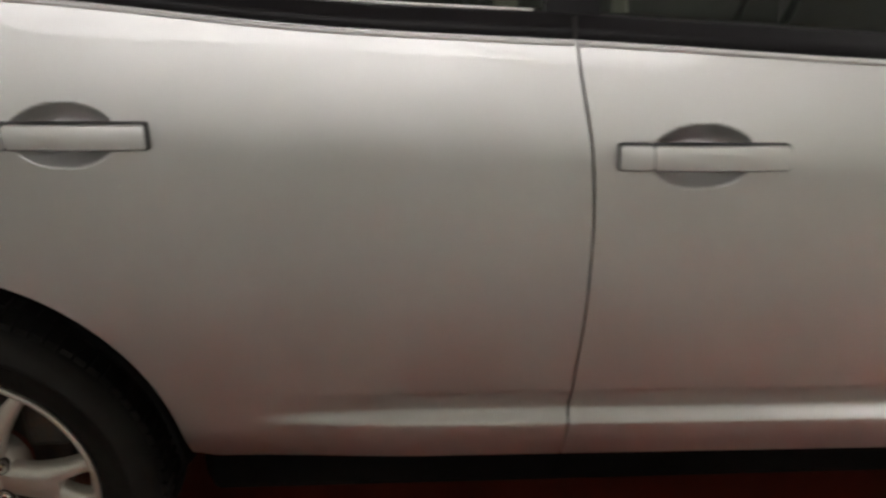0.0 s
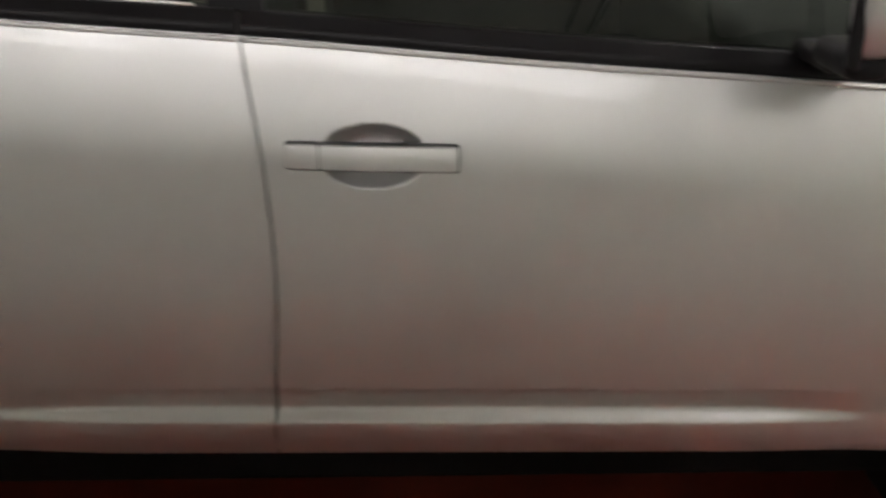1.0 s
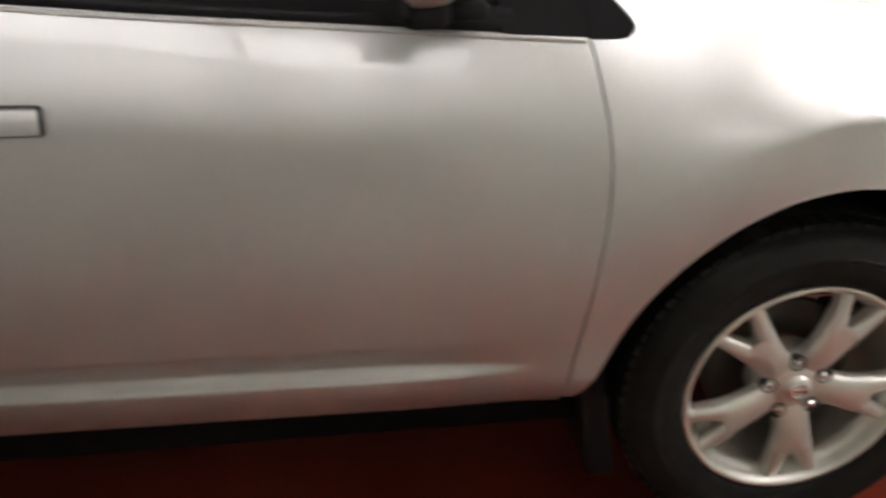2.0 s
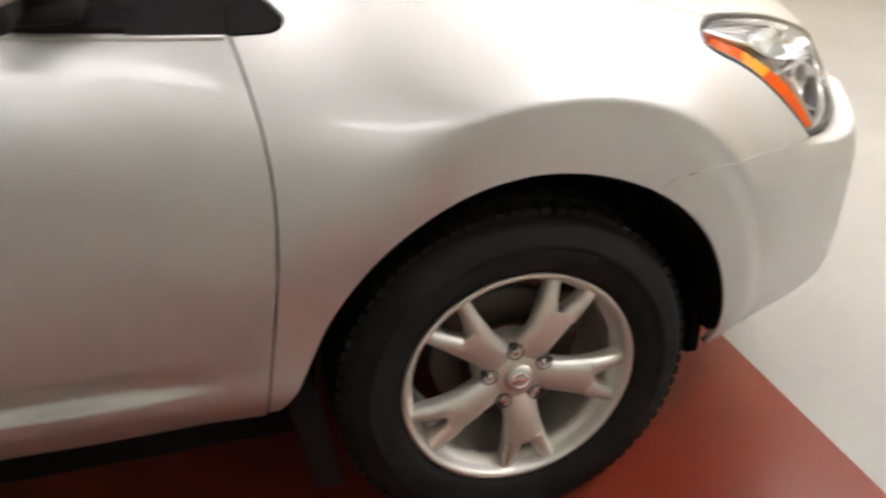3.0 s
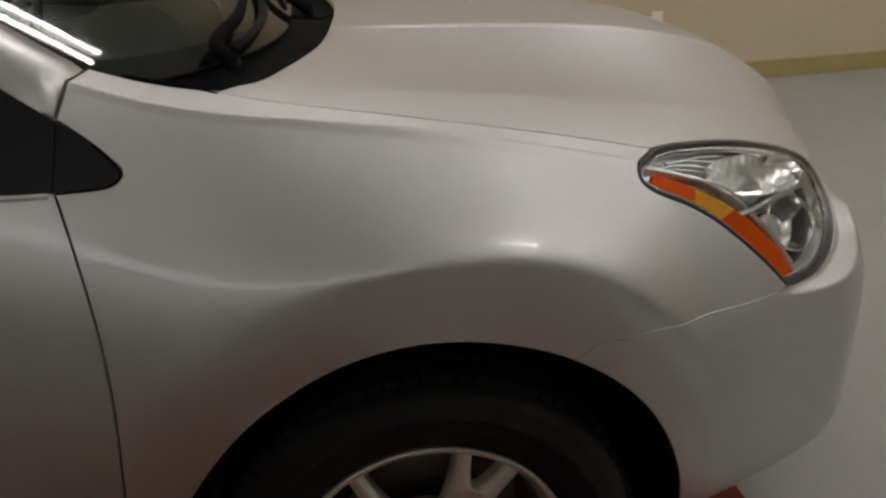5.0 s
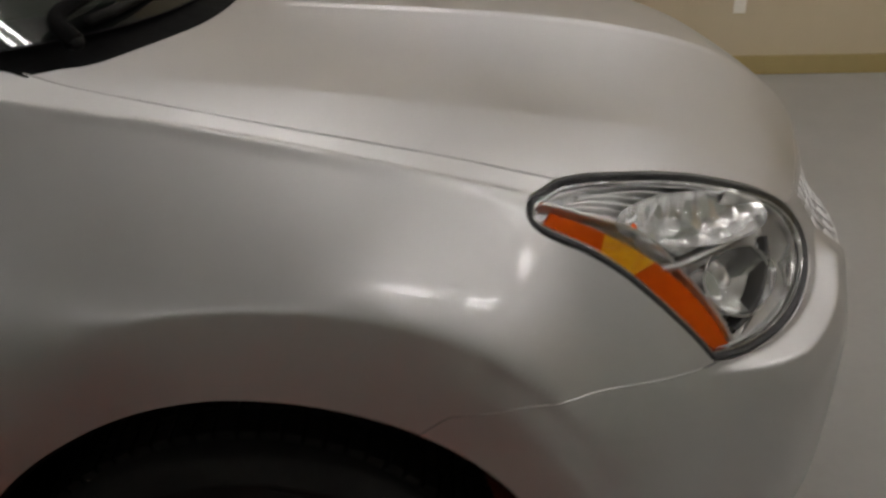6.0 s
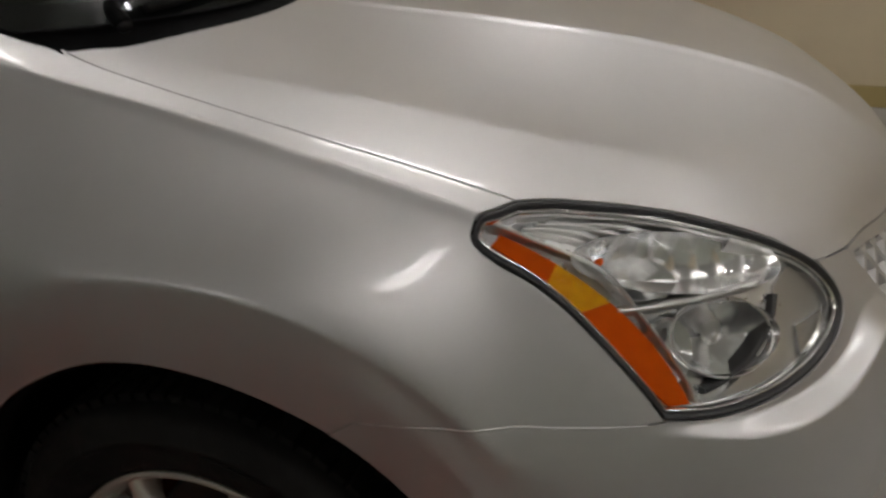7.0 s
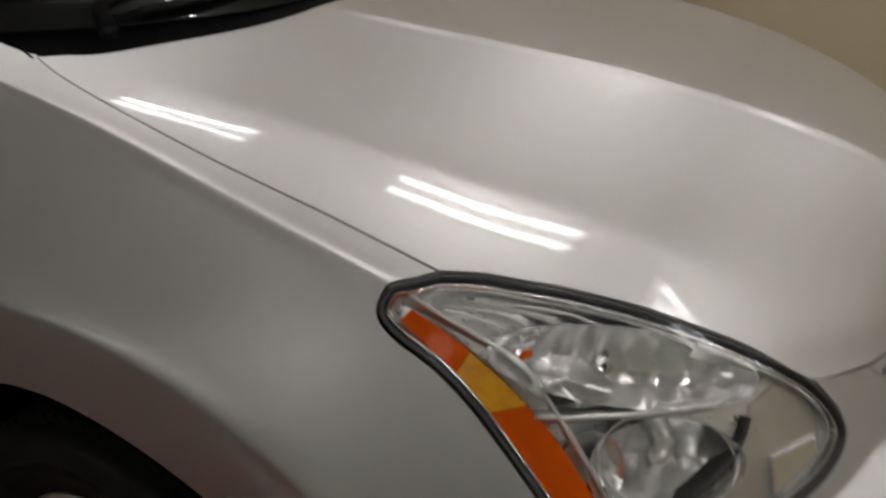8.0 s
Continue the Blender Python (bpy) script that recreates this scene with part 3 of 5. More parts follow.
zs = np.linspace(0.0, 1.0, 26)
top_f, top_m = float(belt_z(-0.462)), float(belt_z(-1.595))
front_loop = [(float(front_seam(z)), z) for z in SILL + zs * (top_f - SILL)] + [(x, float(belt_z(x))) for x in np.linspace(-0.50, -1.56, 30)] \
    + [(float(mid_seam(z)), z) for z in top_m - zs * (top_m - SILL)]
front_door = door("front_door", front_loop, HANDLES[0], step=0.02)
rear_loop = [(float(mid_seam(z)), z) for z in SILL + zs * (top_m - SILL)] + [(x, float(belt_z(x))) for x in np.linspace(-1.63, -2.60, 28)] \
    + [(-2.63, 1.10), (-2.65, 0.95), (-2.66, 0.82)] + arch(-2.69, 0.405, 85.0, 2.0) + [(-2.285, 0.39), (-2.27, SILL + 0.012), (-2.24, SILL)]
rear_door = door("rear_door", rear_loop, HANDLES[1], step=0.02)
quarter_loop = [(-2.655, 0.82), (-2.645, 0.95), (-2.625, 1.10), (-2.60, float(belt_z(-2.6)))] + [(x, float(belt_z(x))) for x in np.linspace(-2.66, -3.42, 16)] \
    + [(-3.55, 1.0), (-3.60, 0.7), (-3.56, 0.42)] + [(-3.12, 0.40)] + arch(-2.69, 0.405, 180.0, 85.0)
both("quarter_panel", sheet("quarter_panel", talls(quarter_loop), skin, skin_normal, step=0.035), PAINT)


def belt_edge(x0, x1, owner):
    """The rolled top edge of a door under its moulding."""
    for y_of in (lambda y: y, lambda y: 2 * HALF - y):
        line = [(x, y_of(float(skin(x, float(belt_z(x)) - 0.007 - float(crown(x)))[1]) - 0.0015), float(belt_z(x)) - 0.007) for x in np.linspace(x0, x1, 46)]
        part("door_edge", tube(line, 0.0042, 8), PAINT, owner)


belt_edge(-0.468, -1.591, front_door)
belt_edge(-1.600, -2.61, rear_door)

# wing over the front wheel
HEAD_TOP = [(0.463, 0.044), (0.436, 0.024), (0.413, 0.007), (0.402, -0.008), (0.400, -0.022), (0.412, -0.032), (0.438, -0.040), (0.485, -0.050), (0.530, -0.068), (0.570, -0.094), (0.602, -0.120), (0.630, -0.147), (0.653, -0.174)]
HEAD_REST = [(0.653, -0.174), (0.700, -0.174), (0.745, -0.171), (0.810, -0.162), (0.879, -0.148), (0.945, -0.130), (0.995, -0.110), (1.024, -0.086), (1.020, -0.056), (0.988, -0.023), (0.935, 0.006),
             (0.888, 0.030), (0.820, 0.054), (0.740, 0.072), (0.640, 0.079), (0.546, 0.070), (0.500, 0.058), (0.463, 0.044)]
BONNET_SEAM = [(-0.262, 0.072), (-0.20, 0.056), (-0.125, 0.045), (-0.03, 0.038), (0.079, 0.036), (0.18, 0.038), (0.273, 0.041), (0.37, 0.043), (0.463, 0.044)]
BUMPER_SEAM = smooth_line([(0.653, -0.176), (0.560, -0.190), (0.456, -0.206), (0.363, -0.222), (0.268, -0.248)], 4)
SAIL_EDGE = [(-0.462, 1.031), (-0.43, 1.029), (-0.400, 1.028), (-0.384, 1.033), (-0.378, 1.043), (-0.386, 1.055), (-0.415, 1.083), (-0.455, 1.115)]
wing_loop = talls([(float(front_seam(z)), z) for z in SILL + 0.01 + zs * (1.028 - SILL - 0.01)]) + smooth_line(talls(SAIL_EDGE), 4) \
    + [(-0.455, -0.047), (-0.440, 0.0), (-0.424, 0.054)] + smooth_line([(-0.419, 0.056), (-0.36, 0.060), (-0.304, 0.067), (-0.275, 0.072)], 4) \
    + smooth_line(BONNET_SEAM, 5) + smooth_line(HEAD_TOP, 4) + BUMPER_SEAM + talls(arch(0.0, 0.395, 56.5, 161.0, 60)) + talls([(-0.395, 0.470), (-0.418, 0.425), (-0.440, 0.395), (-0.452, SILL + 0.01)])


def flare_top(x):
    return ARCH_Z + np.sqrt(np.maximum((FLARE + 0.024 * ease((x + 0.1) / 0.5)) ** 2 - x * x, 0.0))


def crease_points(us, z_of, offsets):
    """Chart points beside a line of the flank."""
    return np.array([(u, float(z_of(u)) + d - float(crown(u))) for u in us for d in offsets])


FLARE_LINES = crease_points(np.arange(-0.06, 0.44, 0.009), flare_top, (-0.022, -0.013, -0.006, 0.0, 0.005, 0.010, 0.016, 0.024, 0.036))
LEDGE_LINES = crease_points(np.arange(0.63, 1.12, 0.006), ledge_z, (-0.010, -0.004, -0.001, 0.0015, 0.004, 0.0065, 0.009, 0.0115, 0.014, 0.018))
BAND_LINES = np.array([(-r * math.cos(a), ARCH_Z + r * math.sin(a) - float(crown(-r * math.cos(a)))) for a in np.radians(np.arange(25, 86, 1.1)) for r in [FLARE - 0.004 + q for q in (-0.018, -0.010, -0.005, 0.0, 0.005, 0.010, 0.018)]])
CREST = (-0.012, -0.008, -0.005, -0.0025, 0.0, 0.0025, 0.005, 0.008, 0.012)
both("front_wing", sheet("front_wing", wing_loop, skin, skin_normal, step=0.014, gap=0.0016, rows=CREST, lines=np.concatenate([FLARE_LINES, BAND_LINES])), PAINT)

# bumper, with a ledge under the headlamp
NOSE_SEAM = smooth_line([(0.992, -0.0235), (1.05, -0.029), (1.10, -0.032), (1.18, -0.0235), (1.28, -0.022), (1.385, -0.026), (U_END - 0.001, -0.042)], 5)
NOSE_LOW = [(1.100, -0.034)] + [p for p in NOSE_SEAM if p[0] > 1.102]
GRILLE_EDGE = [(1.104, -0.042), (1.114, -0.056), (1.124, -0.071), (1.140, -0.091), (1.163, -0.119), (1.227, -0.169), (1.300, -0.215)]
GRILLE_TOP = [(1.104, -0.042), (1.18, -0.040), (1.28, -0.041), (1.385, -0.046), (U_END - 0.001, -0.064)]
bumper_loop = BUMPER_SEAM[::-1] + smooth_line(HEAD_REST[:9], 4) + [p for p in NOSE_SEAM if p[0] < 1.098] + [(1.100, -0.034)] + smooth_line(GRILLE_EDGE, 4) \
    + [(1.42, -0.225), (U_END - 0.001, -0.225), (U_END - 0.001, -0.62), (1.2, -0.63), (0.95, -0.62)] + talls([(0.75, 0.305), (0.60, 0.300), (0.50, 0.305), (0.43, 0.325)]) + talls(arch(0.0, 0.395, -6.0, 56.5, 30))
both("front_bumper", sheet("front_bumper", bumper_loop, skin, skin_normal, step=0.012, gap=0.001, lines=np.concatenate([LEDGE_LINES, FLARE_LINES])), PAINT)

SEAM_LINE = [tuple(skin(u, s) - skin_normal(u, s) * 0.0012) for u, s in BUMPER_SEAM[1:-1]]
part("seam_strip", tube(SEAM_LINE, 0.0021, 8), PAINT, car)

# bonnet
lip_x = spline([0.30, 0.388, 0.431, 0.471, 0.54, 0.629, 0.727, 0.839, 0.90], [0.74, 0.796, 0.822, 0.842, 0.860, 0.881, 0.898, 0.913, 0.920])
lip_drop = spline([0.30, 0.35, 0.388, 0.43, 0.471, 0.54, 0.629, 0.727, 0.90], [0.0, 0.006, 0.0135, 0.0145, 0.0135, 0.008, 0.005, 0.005, 0.008])


def bonnet_top(x, y):
    """The bonnet with its front lip turned down to the seam."""
    m = np.minimum(y, 2 * HALF - y)
    return bonnet_z(x, y) - np.maximum(lip_drop(m), 0) * ease((x - lip_x(m) - nose_reach(m) + 0.045) / 0.045) * (m > 0.30)


def bonnet_place(x, y):
    return np.stack([x, y, bonnet_top(x, y)], -1)


def bonnet_normal(x, y):
    e = 0.003
    a, b = (bonnet_top(x + e, y) - bonnet_top(x - e, y)) / (2 * e), (bonnet_top(x, y + e) - bonnet_top(x, y - e)) / (2 * e)
    n = np.stack([-a, -b, np.ones_like(a)], -1)
    return n / np.linalg.norm(n, axis=-1, keepdims=True)


def on_plan(pts):
    return [tuple(skin(u, s)[:2]) for u, s in pts]


BONNET_BACK = [(-0.262, 0.242), (-0.230, 0.275), (-0.180, 0.327), (-0.104, 0.510), (-0.070, 0.688), (-0.055, 0.90)]
half = on_plan(smooth_line(BONNET_SEAM, 5)) + on_plan(smooth_line(HEAD_REST[9:][::-1], 4)) + on_plan(NOSE_SEAM)
half = smooth_line(BONNET_BACK, 6)[::-1] + half
bonnet_loop = half + [(x, 2 * HALF - y) for x, y in half[::-1]][1:-1]
BULGE_LINES = np.array([(x, y if k else 2 * HALF - y) for x in np.arange(-0.10, 0.84, 0.010) for y in [float(ridge_y(x)) + d for d in (-0.018, -0.012, -0.008, -0.004, 0.0, 0.004, 0.008, 0.012, 0.018)] for k in (0, 1)])
part("bonnet", sheet("bonnet", bonnet_loop, bonnet_place, bonnet_normal, step=0.0125, gap=0.0016, lines=BULGE_LINES), PAINT, car)

# grille: satin mesh in a dark mouth
def offset_skin(depth):
    return lambda u, s: skin(u, s) - skin_normal(u, s) * depth


strip_loop = NOSE_LOW + smooth_line(GRILLE_TOP, 5)[::-1]
both("nose_strip", sheet("nose_strip", strip_loop, skin, skin_normal, step=0.012, gap=0.0007), PAINT)
grille_loop = smooth_line(GRILLE_EDGE, 4) + [(1.42, -0.225), (U_END - 0.001, -0.225)] + smooth_line(GRILLE_TOP, 4)[::-1][:-1]
grille = part("grille", sheet("grille", grille_loop, offset_skin(0.055), skin_normal, step=0.03, depth=0), LINER, car, "silver egg-crate grille with small dark openings")
GRILLE = np.array(grille_loop)


def grille_bar(p, q):
    """One bar of the mesh, a thin wall set on edge."""
    bm = bmesh.new()
    row = []
    for k in range(9):
        u, s = p[0] + (q[0] - p[0]) * k / 8, p[1] + (q[1] - p[1]) * k / 8
        c, n = skin(u, s), skin_normal(u, s)
        d = skin(u + (q[0] - p[0]) * 0.01, s + (q[1] - p[1]) * 0.01) - c
        w = np.cross(n, d)
        w = w / np.linalg.norm(w)
        row.append([bm.verts.new(tuple(c - n * dep + w * wd)) for dep, wd in ((0.034, -0.0165), (0.014, -0.0105), (0.006, -0.0045), (0.006, 0.0045), (0.014, 0.0105), (0.034, 0.0165))])
    for a, b in zip(row, row[1:]):
        for i in range(5):
            bm.faces.new((a[i], a[i + 1], b[i + 1], b[i]))
    bm.faces.new(row[0])
    bm.faces.new(row[-1][::-1])
    bmesh.ops.recalc_face_normals(bm, faces=bm.faces)
    return bm


def clipped(p, q):
    """The stretch of a line that lies in the grille."""
    ts = np.linspace(0, 1, 200)
    line = np.array(p)[None] + ts[:, None] * (np.array(q) - np.array(p))[None]
    ok = inside(GRILLE, line)
    return (tuple(line[ok][0]), tuple(line[ok][-1])) if ok.sum() > 6 else None


for k in range(15):
    for slant in (-1, 1):
        u0 = 0.93 + k * 0.052
        seg = clipped((u0, -0.02 if slant > 0 else -0.24), (u0 + 0.22, -0.24 if slant > 0 else -0.02))
        if seg:
            hard(part("mesh_bar", grille_bar(*seg), PAINT, grille), 30)


# ---- door handles ----
def door_handle(cx, cz, parent):
    """A pull bar across the cup with a fixed end piece."""
    tilt = radians(1.9)
    n_out = skin_normal(cx, cz - float(crown(cx)))

    def at(dx, dz, out):
        x, z = cx + dx * math.cos(tilt), cz - dx * math.sin(tilt) + dz
        p = skin(x, z - float(crown(x)))
        return Vector(p) + Vector(n_out) * out

    def bar(x0, x1, name, label, mat=PAINT, owner=None, grow=0.0, sink=0.0):
        bm = bmesh.new()
        rings = []
        n = 14
        for k in range(n + 1):
            f = (0, 0.012, 0.03, 0.06, 0.12, 0.22, 0.34, 0.5, 0.66, 0.78, 0.88, 0.94, 0.97, 0.988, 1)[k]
            dx = x0 + (x1 - x0) * f
            e = min(f, 1 - f) * (x1 - x0)
            h = 0.0195 * (1 if e > 0.006 else 0.80 + 0.20 * math.sqrt(max(0, 1 - (1 - e / 0.006) ** 2)))
            out = 0.021 - 0.006 * (dx / 0.131) ** 2
            rings.append([bm.verts.new(at(dx, (h + grow) * a, out * 1.0 + b - sink)) for a, b in ((-1, -0.016), (-1.0, -0.001), (-0.90, 0.0045), (-0.4, 0.006), (0.4, 0.006), (0.90, 0.0045), (1.0, -0.001), (1, -0.016))])
        for p, q in zip(rings, rings[1:]):
            for i in range(8):
                bm.faces.new((p[i], p[(i + 1) % 8], q[(i + 1) % 8], q[i]))
        bm.faces.new(rings[0])
        bm.faces.new(rings[-1][::-1])
        bmesh.ops.recalc_face_normals(bm, faces=bm.faces)
        return hard(part(name, bm, mat, owner or parent, label), 50)

    pull = bar(-0.079, 0.130, "door_handle", "silver painted pull handle over a scooped cup")
    cover = bar(-0.131, -0.081, "lock_cover", "silver painted lock cover beside the handle")
    bar(-0.0803, 0.1325, "handle_gasket", "", GASKET, pull, 0.0022, 0.0055)
    bar(-0.1323, -0.0797, "handle_gasket", "", GASKET, cover, 0.0022, 0.0055)
    for dx in (-0.068, 0.115):
        bm = bmesh.new()
        c = at(dx, 0, 0.004)
        block(bm, c - Vector((0.010, 0.010, 0.015)), c + Vector((0.010, 0.012, 0.015)), 0.003)
        part("handle_foot", bm, GLOSSBLACK, pull)


door_handle(*HANDLES[0], front_door)
door_handle(*HANDLES[1], rear_door)


# ---- wheels ----
def wheel(cx, turn):
    """An alloy wheel with five split spokes on a road tyre."""
    c = (cx, 0.0, 0.347)
    w = thing("wheel", (cx, 0.03, 0.347), "", "")
    for key in ("label", "category"):
        if key in w:
            del w[key]
    w.parent = car
    w.matrix_parent_inverse = Matrix.Translation((1.35, -HALF, 0))
    tyre_prof = [(0.222, 0.232), (0.240, 0.240), (0.270, 0.246), (0.310, 0.242), (0.335, 0.228), (0.347, 0.200), (0.349, 0.150), (0.350, 0.115), (0.349, 0.080), (0.347, 0.060), (0.341, 0.042), (0.332, 0.030),
                 (0.318, 0.021), (0.300, 0.0165), (0.298, 0.0150), (0.290, 0.0150), (0.288, 0.0165), (0.270, 0.017), (0.252, 0.0205), (0.240, 0.027), (0.2325, 0.036), (0.226, 0.050)]
    tyre = part("tyre", lathe(tyre_prof, c, 112), RUBBER, w, "black road tyre with a plain sidewall")
    # tread blocks on the shoulder
    tread = bmesh.new()
    for k in range(78):
        a = 2 * math.pi * k / 78
        m = Matrix.Translation(c) @ Matrix.Rotation(-a, 4, "Y")
        for y0, y1, r0, r1 in ((0.046, 0.092, 0.340, 0.3535), (0.100, 0.146, 0.342, 0.3545), (0.154, 0.200, 0.340, 0.3535)):
            off = 0.004 if y0 == 0.100 else 0.0
            vs = bmesh.ops.create_cube(tread, size=1, matrix=m @ Matrix.Translation(((r0 + r1) / 2, (y0 + y1) / 2, off)) @ Matrix.Diagonal((r1 - r0, y1 - y0, 0.020, 1)))
    part("tread", tread, RUBBER, tyre, smooth=False)
    for a0, a1 in ((62, 84), (118, 134), (200, 226), (285, 300)):
        marks = bmesh.new()
        rows = []
        for a in np.radians(np.linspace(a0, a1, 10)):
            rows.append([(cx + r * math.cos(a), y, 0.347 + r * math.sin(a)) for r, y in ((0.269, 0.0172), (0.2695, 0.0155), (0.2865, 0.0148), (0.287, 0.0168))])
        vs = [[marks.verts.new(q) for q in r] for r in rows]
        for A, B in zip(vs, vs[1:]):
            for i in range(3):
                marks.faces.new((A[i], A[i + 1], B[i + 1], B[i]))
        bmesh.ops.recalc_face_normals(marks, faces=marks.faces)
        part("sidewall_mark", marks, RUBBER, tyre, smooth=False)
    rim_prof = [(0.2335, 0.034), (0.2335, 0.029), (0.2300, 0.0265), (0.2240, 0.028), (0.2195, 0.036), (0.2165, 0.048), (0.2130, 0.056), (0.2060, 0.060), (0.2020, 0.080), (0.1960, 0.130), (0.1940, 0.190), (0.2050, 0.215), (0.2335, 0.222)]
    rim = part("rim", lathe(rim_prof, c, 96), ALLOY, w, "silver alloy rim with five split spokes")

    def spoke(a):
        bm = bmesh.new()
        R = Matrix.Translation(c) @ Matrix.Rotation(-a, 4, "Y")

        def level(r):
            f = (r - 0.034) / 0.18
            return 0.050 - 0.010 * f - 0.013 * math.sin(f * math.pi)

        def rod(rings):
            n = len(rings[0])
            vs = [[bm.verts.new(R @ Vector(q)) for q in ring] for ring in rings]
            for p, q in zip(vs, vs[1:]):
                for i in range(n):
                    bm.faces.new((p[i], p[(i + 1) % n], q[(i + 1) % n], q[i]))
            bm.faces.new(vs[0])
            bm.faces.new(vs[-1][::-1])

        # the root, one broad blade, then the two prongs that it splits into
        edge = ((-1.0, 0.032), (-1.0, 0.012), (-0.80, 0.003), (-0.4, 0.0), (0.0, -0.001), (0.4, 0.0), (0.80, 0.003), (1.0, 0.012), (1.0, 0.032))
        rod([[(r, level(r) + d, q * hw) for q, d in edge] for r, hw in ((0.030, 0.036), (0.055, 0.0345), (0.085, 0.034), (0.115, 0.0365), (0.140, 0.041), (0.156, 0.0445))])
        for side in (-1, 1):
            rod([[(r, level(r) + d, side * off + q * hw) for q, d in edge] for r, off, hw in ((0.146, 0.0225, 0.0200), (0.160, 0.0255, 0.0190), (0.178, 0.0325, 0.0165), (0.198, 0.0395, 0.0150), (0.2150, 0.0450, 0.0155))])
        bmesh.ops.recalc_face_normals(bm, faces=bm.faces)
        return bm

    for k in range(5):
        hard(part("spoke", spoke(radians(-11 + turn + 72 * k)), ALLOY, rim), 48)
    hub = part("hub", lathe([(0.0, 0.043), (0.020, 0.043), (0.044, 0.046), (0.060, 0.052), (0.074, 0.062), (0.078, 0.110)], c, 48), ALLOY, rim)
    cap = part("centre_cap", lathe([(0.0, 0.0335), (0.016, 0.0335), (0.024, 0.0355), (0.0285, 0.0395), (0.030, 0.046)], c, 40), SATIN, w, "round satin centre cap with a raised badge")
    badge = lathe([(0.0135, 0.0335), (0.0140, 0.0310), (0.0180, 0.0310), (0.0185, 0.0338)], c, 32)
    block(badge, (cx - 0.020, 0.0308, 0.347 - 0.0040), (cx + 0.020, 0.0336, 0.347 + 0.0040), 0.001)
    part("badge", badge, CHROME, cap)
    for k in range(5):
        a = radians(-11 + turn + 36 + 72 * k)
        n = (cx + 0.058 * math.cos(a), 0.0, 0.347 + 0.058 * math.sin(a))
        part("nut_well", lathe([(0.0145, 0.0445), (0.0150, 0.043), (0.0165, 0.043), (0.0170, 0.050), (0.0140, 0.062)], n, 20), IRON, rim)
        bm = lathe([(0.0, 0.0405), (0.0060, 0.0415), (0.0085, 0.0450), (0.0095, 0.0465), (0.0100, 0.068)], n, 6)
        part("wheel_nut", bm, CHROME, w, smooth=False)
    part("brake_disc", lathe([(0.070, 0.140), (0.072, 0.128), (0.148, 0.128), (0.150, 0.131), (0.150, 0.150), (0.07, 0.152)], c, 56), IRON, w, "dull iron brake disc behind the spokes")
    cal = bmesh.new()
    block(cal, (cx + 0.075, 0.105, 0.347 + 0.030), (cx + 0.160, 0.170, 0.347 + 0.135), 0.015, 3)
    part("brake_caliper", cal, IRON, w)
    return w


front_wheel = wheel(0.0, 0)
rear_wheel = wheel(-2.69, 8)
for src, cx in ((front_wheel, 0.0), (rear_wheel, -2.69)):
    far = copy_thing(src, pose(cx, 2 * HALF - 0.03, 0.347, 0, 0, 180))


# ---- wheel housings and underside ----
def arch_liner(cx, r):
    """The black lining of a wheel opening, from the panel's edge inwards."""
    bm = bmesh.new()
    rows = []
    for k in range(49):
        a = radians(-4 + 188 * k / 48)
        wide, high = arch_reach(cx, r, a)
        w, h = wide - r, high - r
        edge_x, edge_z = cx + wide * math.cos(a), ARCH_Z + high * math.sin(a)
        y0 = max(0.0, float(skin(edge_x, edge_z - float(crown(edge_x)))[1])) if cx == 0.0 else 0.004
        rows.append([bm.verts.new((cx + (rr + w) * math.cos(a), y, ARCH_Z + (rr + h) * math.sin(a)))
                     for rr, y in ((r - 0.0035, y0 + 0.001), (r - 0.007, y0 + 0.010), (r - 0.010, y0 + 0.05), (r + 0.002, y0 + 0.10), (r + 0.004, 0.34), (0.10, 0.36))])
    for p, q in zip(rows, rows[1:]):
        for i in range(5):
            bm.faces.new((p[i], p[i + 1], q[i + 1], q[i]))
    return bm


for cx, r in ((0.0, 0.395), (-2.69, 0.405)):
    me = part("arch_liner", arch_liner(cx, r), LINER, car, "black plastic wheel arch liner")
    bm = arch_liner(cx, r)
    bmesh.ops.transform(bm, matrix=Matrix.Translation((0, 2 * HALF, 0)) @ Matrix.Scale(-1, 4, (0, 1, 0)), verts=bm.verts)
    part("arch_liner", bm, LINER, car, "black plastic wheel arch liner")

for y0 in (0.10, 2 * HALF - 0.60):
    part("splash_panel", block(bmesh.new(), (0.398, y0, 0.285), (0.43, y0 + 0.50, 0.52), 0.008), LINER, car, "black splash panel ahead of the wheel")
flap = bmesh.new()
block(flap, (-0.440, 0.036, 0.175), (-0.385, 0.215, 0.500), 0.006)
for v in flap.verts:
    v.co.x += 0.035 * (0.52 - v.co.z) / 0.35 - 0.03 * max(0, (v.co.z - 0.45)) / 0.07
part("mudflap", flap, BLACK, car, "black plastic mudflap behind the front wheel")
under = bmesh.new()
block(under, (-2.30, 0.14, 0.24), (-0.40, 2 * HALF - 0.14, 0.42), 0.03)
part("underbody", under, LINER, car)
under = bmesh.new()
block(under, (0.42, 0.42, 0.34), (0.72, 2 * HALF - 0.42, 0.75), 0.06)
block(under, (-3.45, 0.20, 0.28), (-3.05, 2 * HALF - 0.20, 0.80), 0.06)
block(under, (-3.05, 0.42, 0.30), (0.40, 2 * HALF - 0.42, 0.90), 0.05)
part("underbody", under, LINER, car)
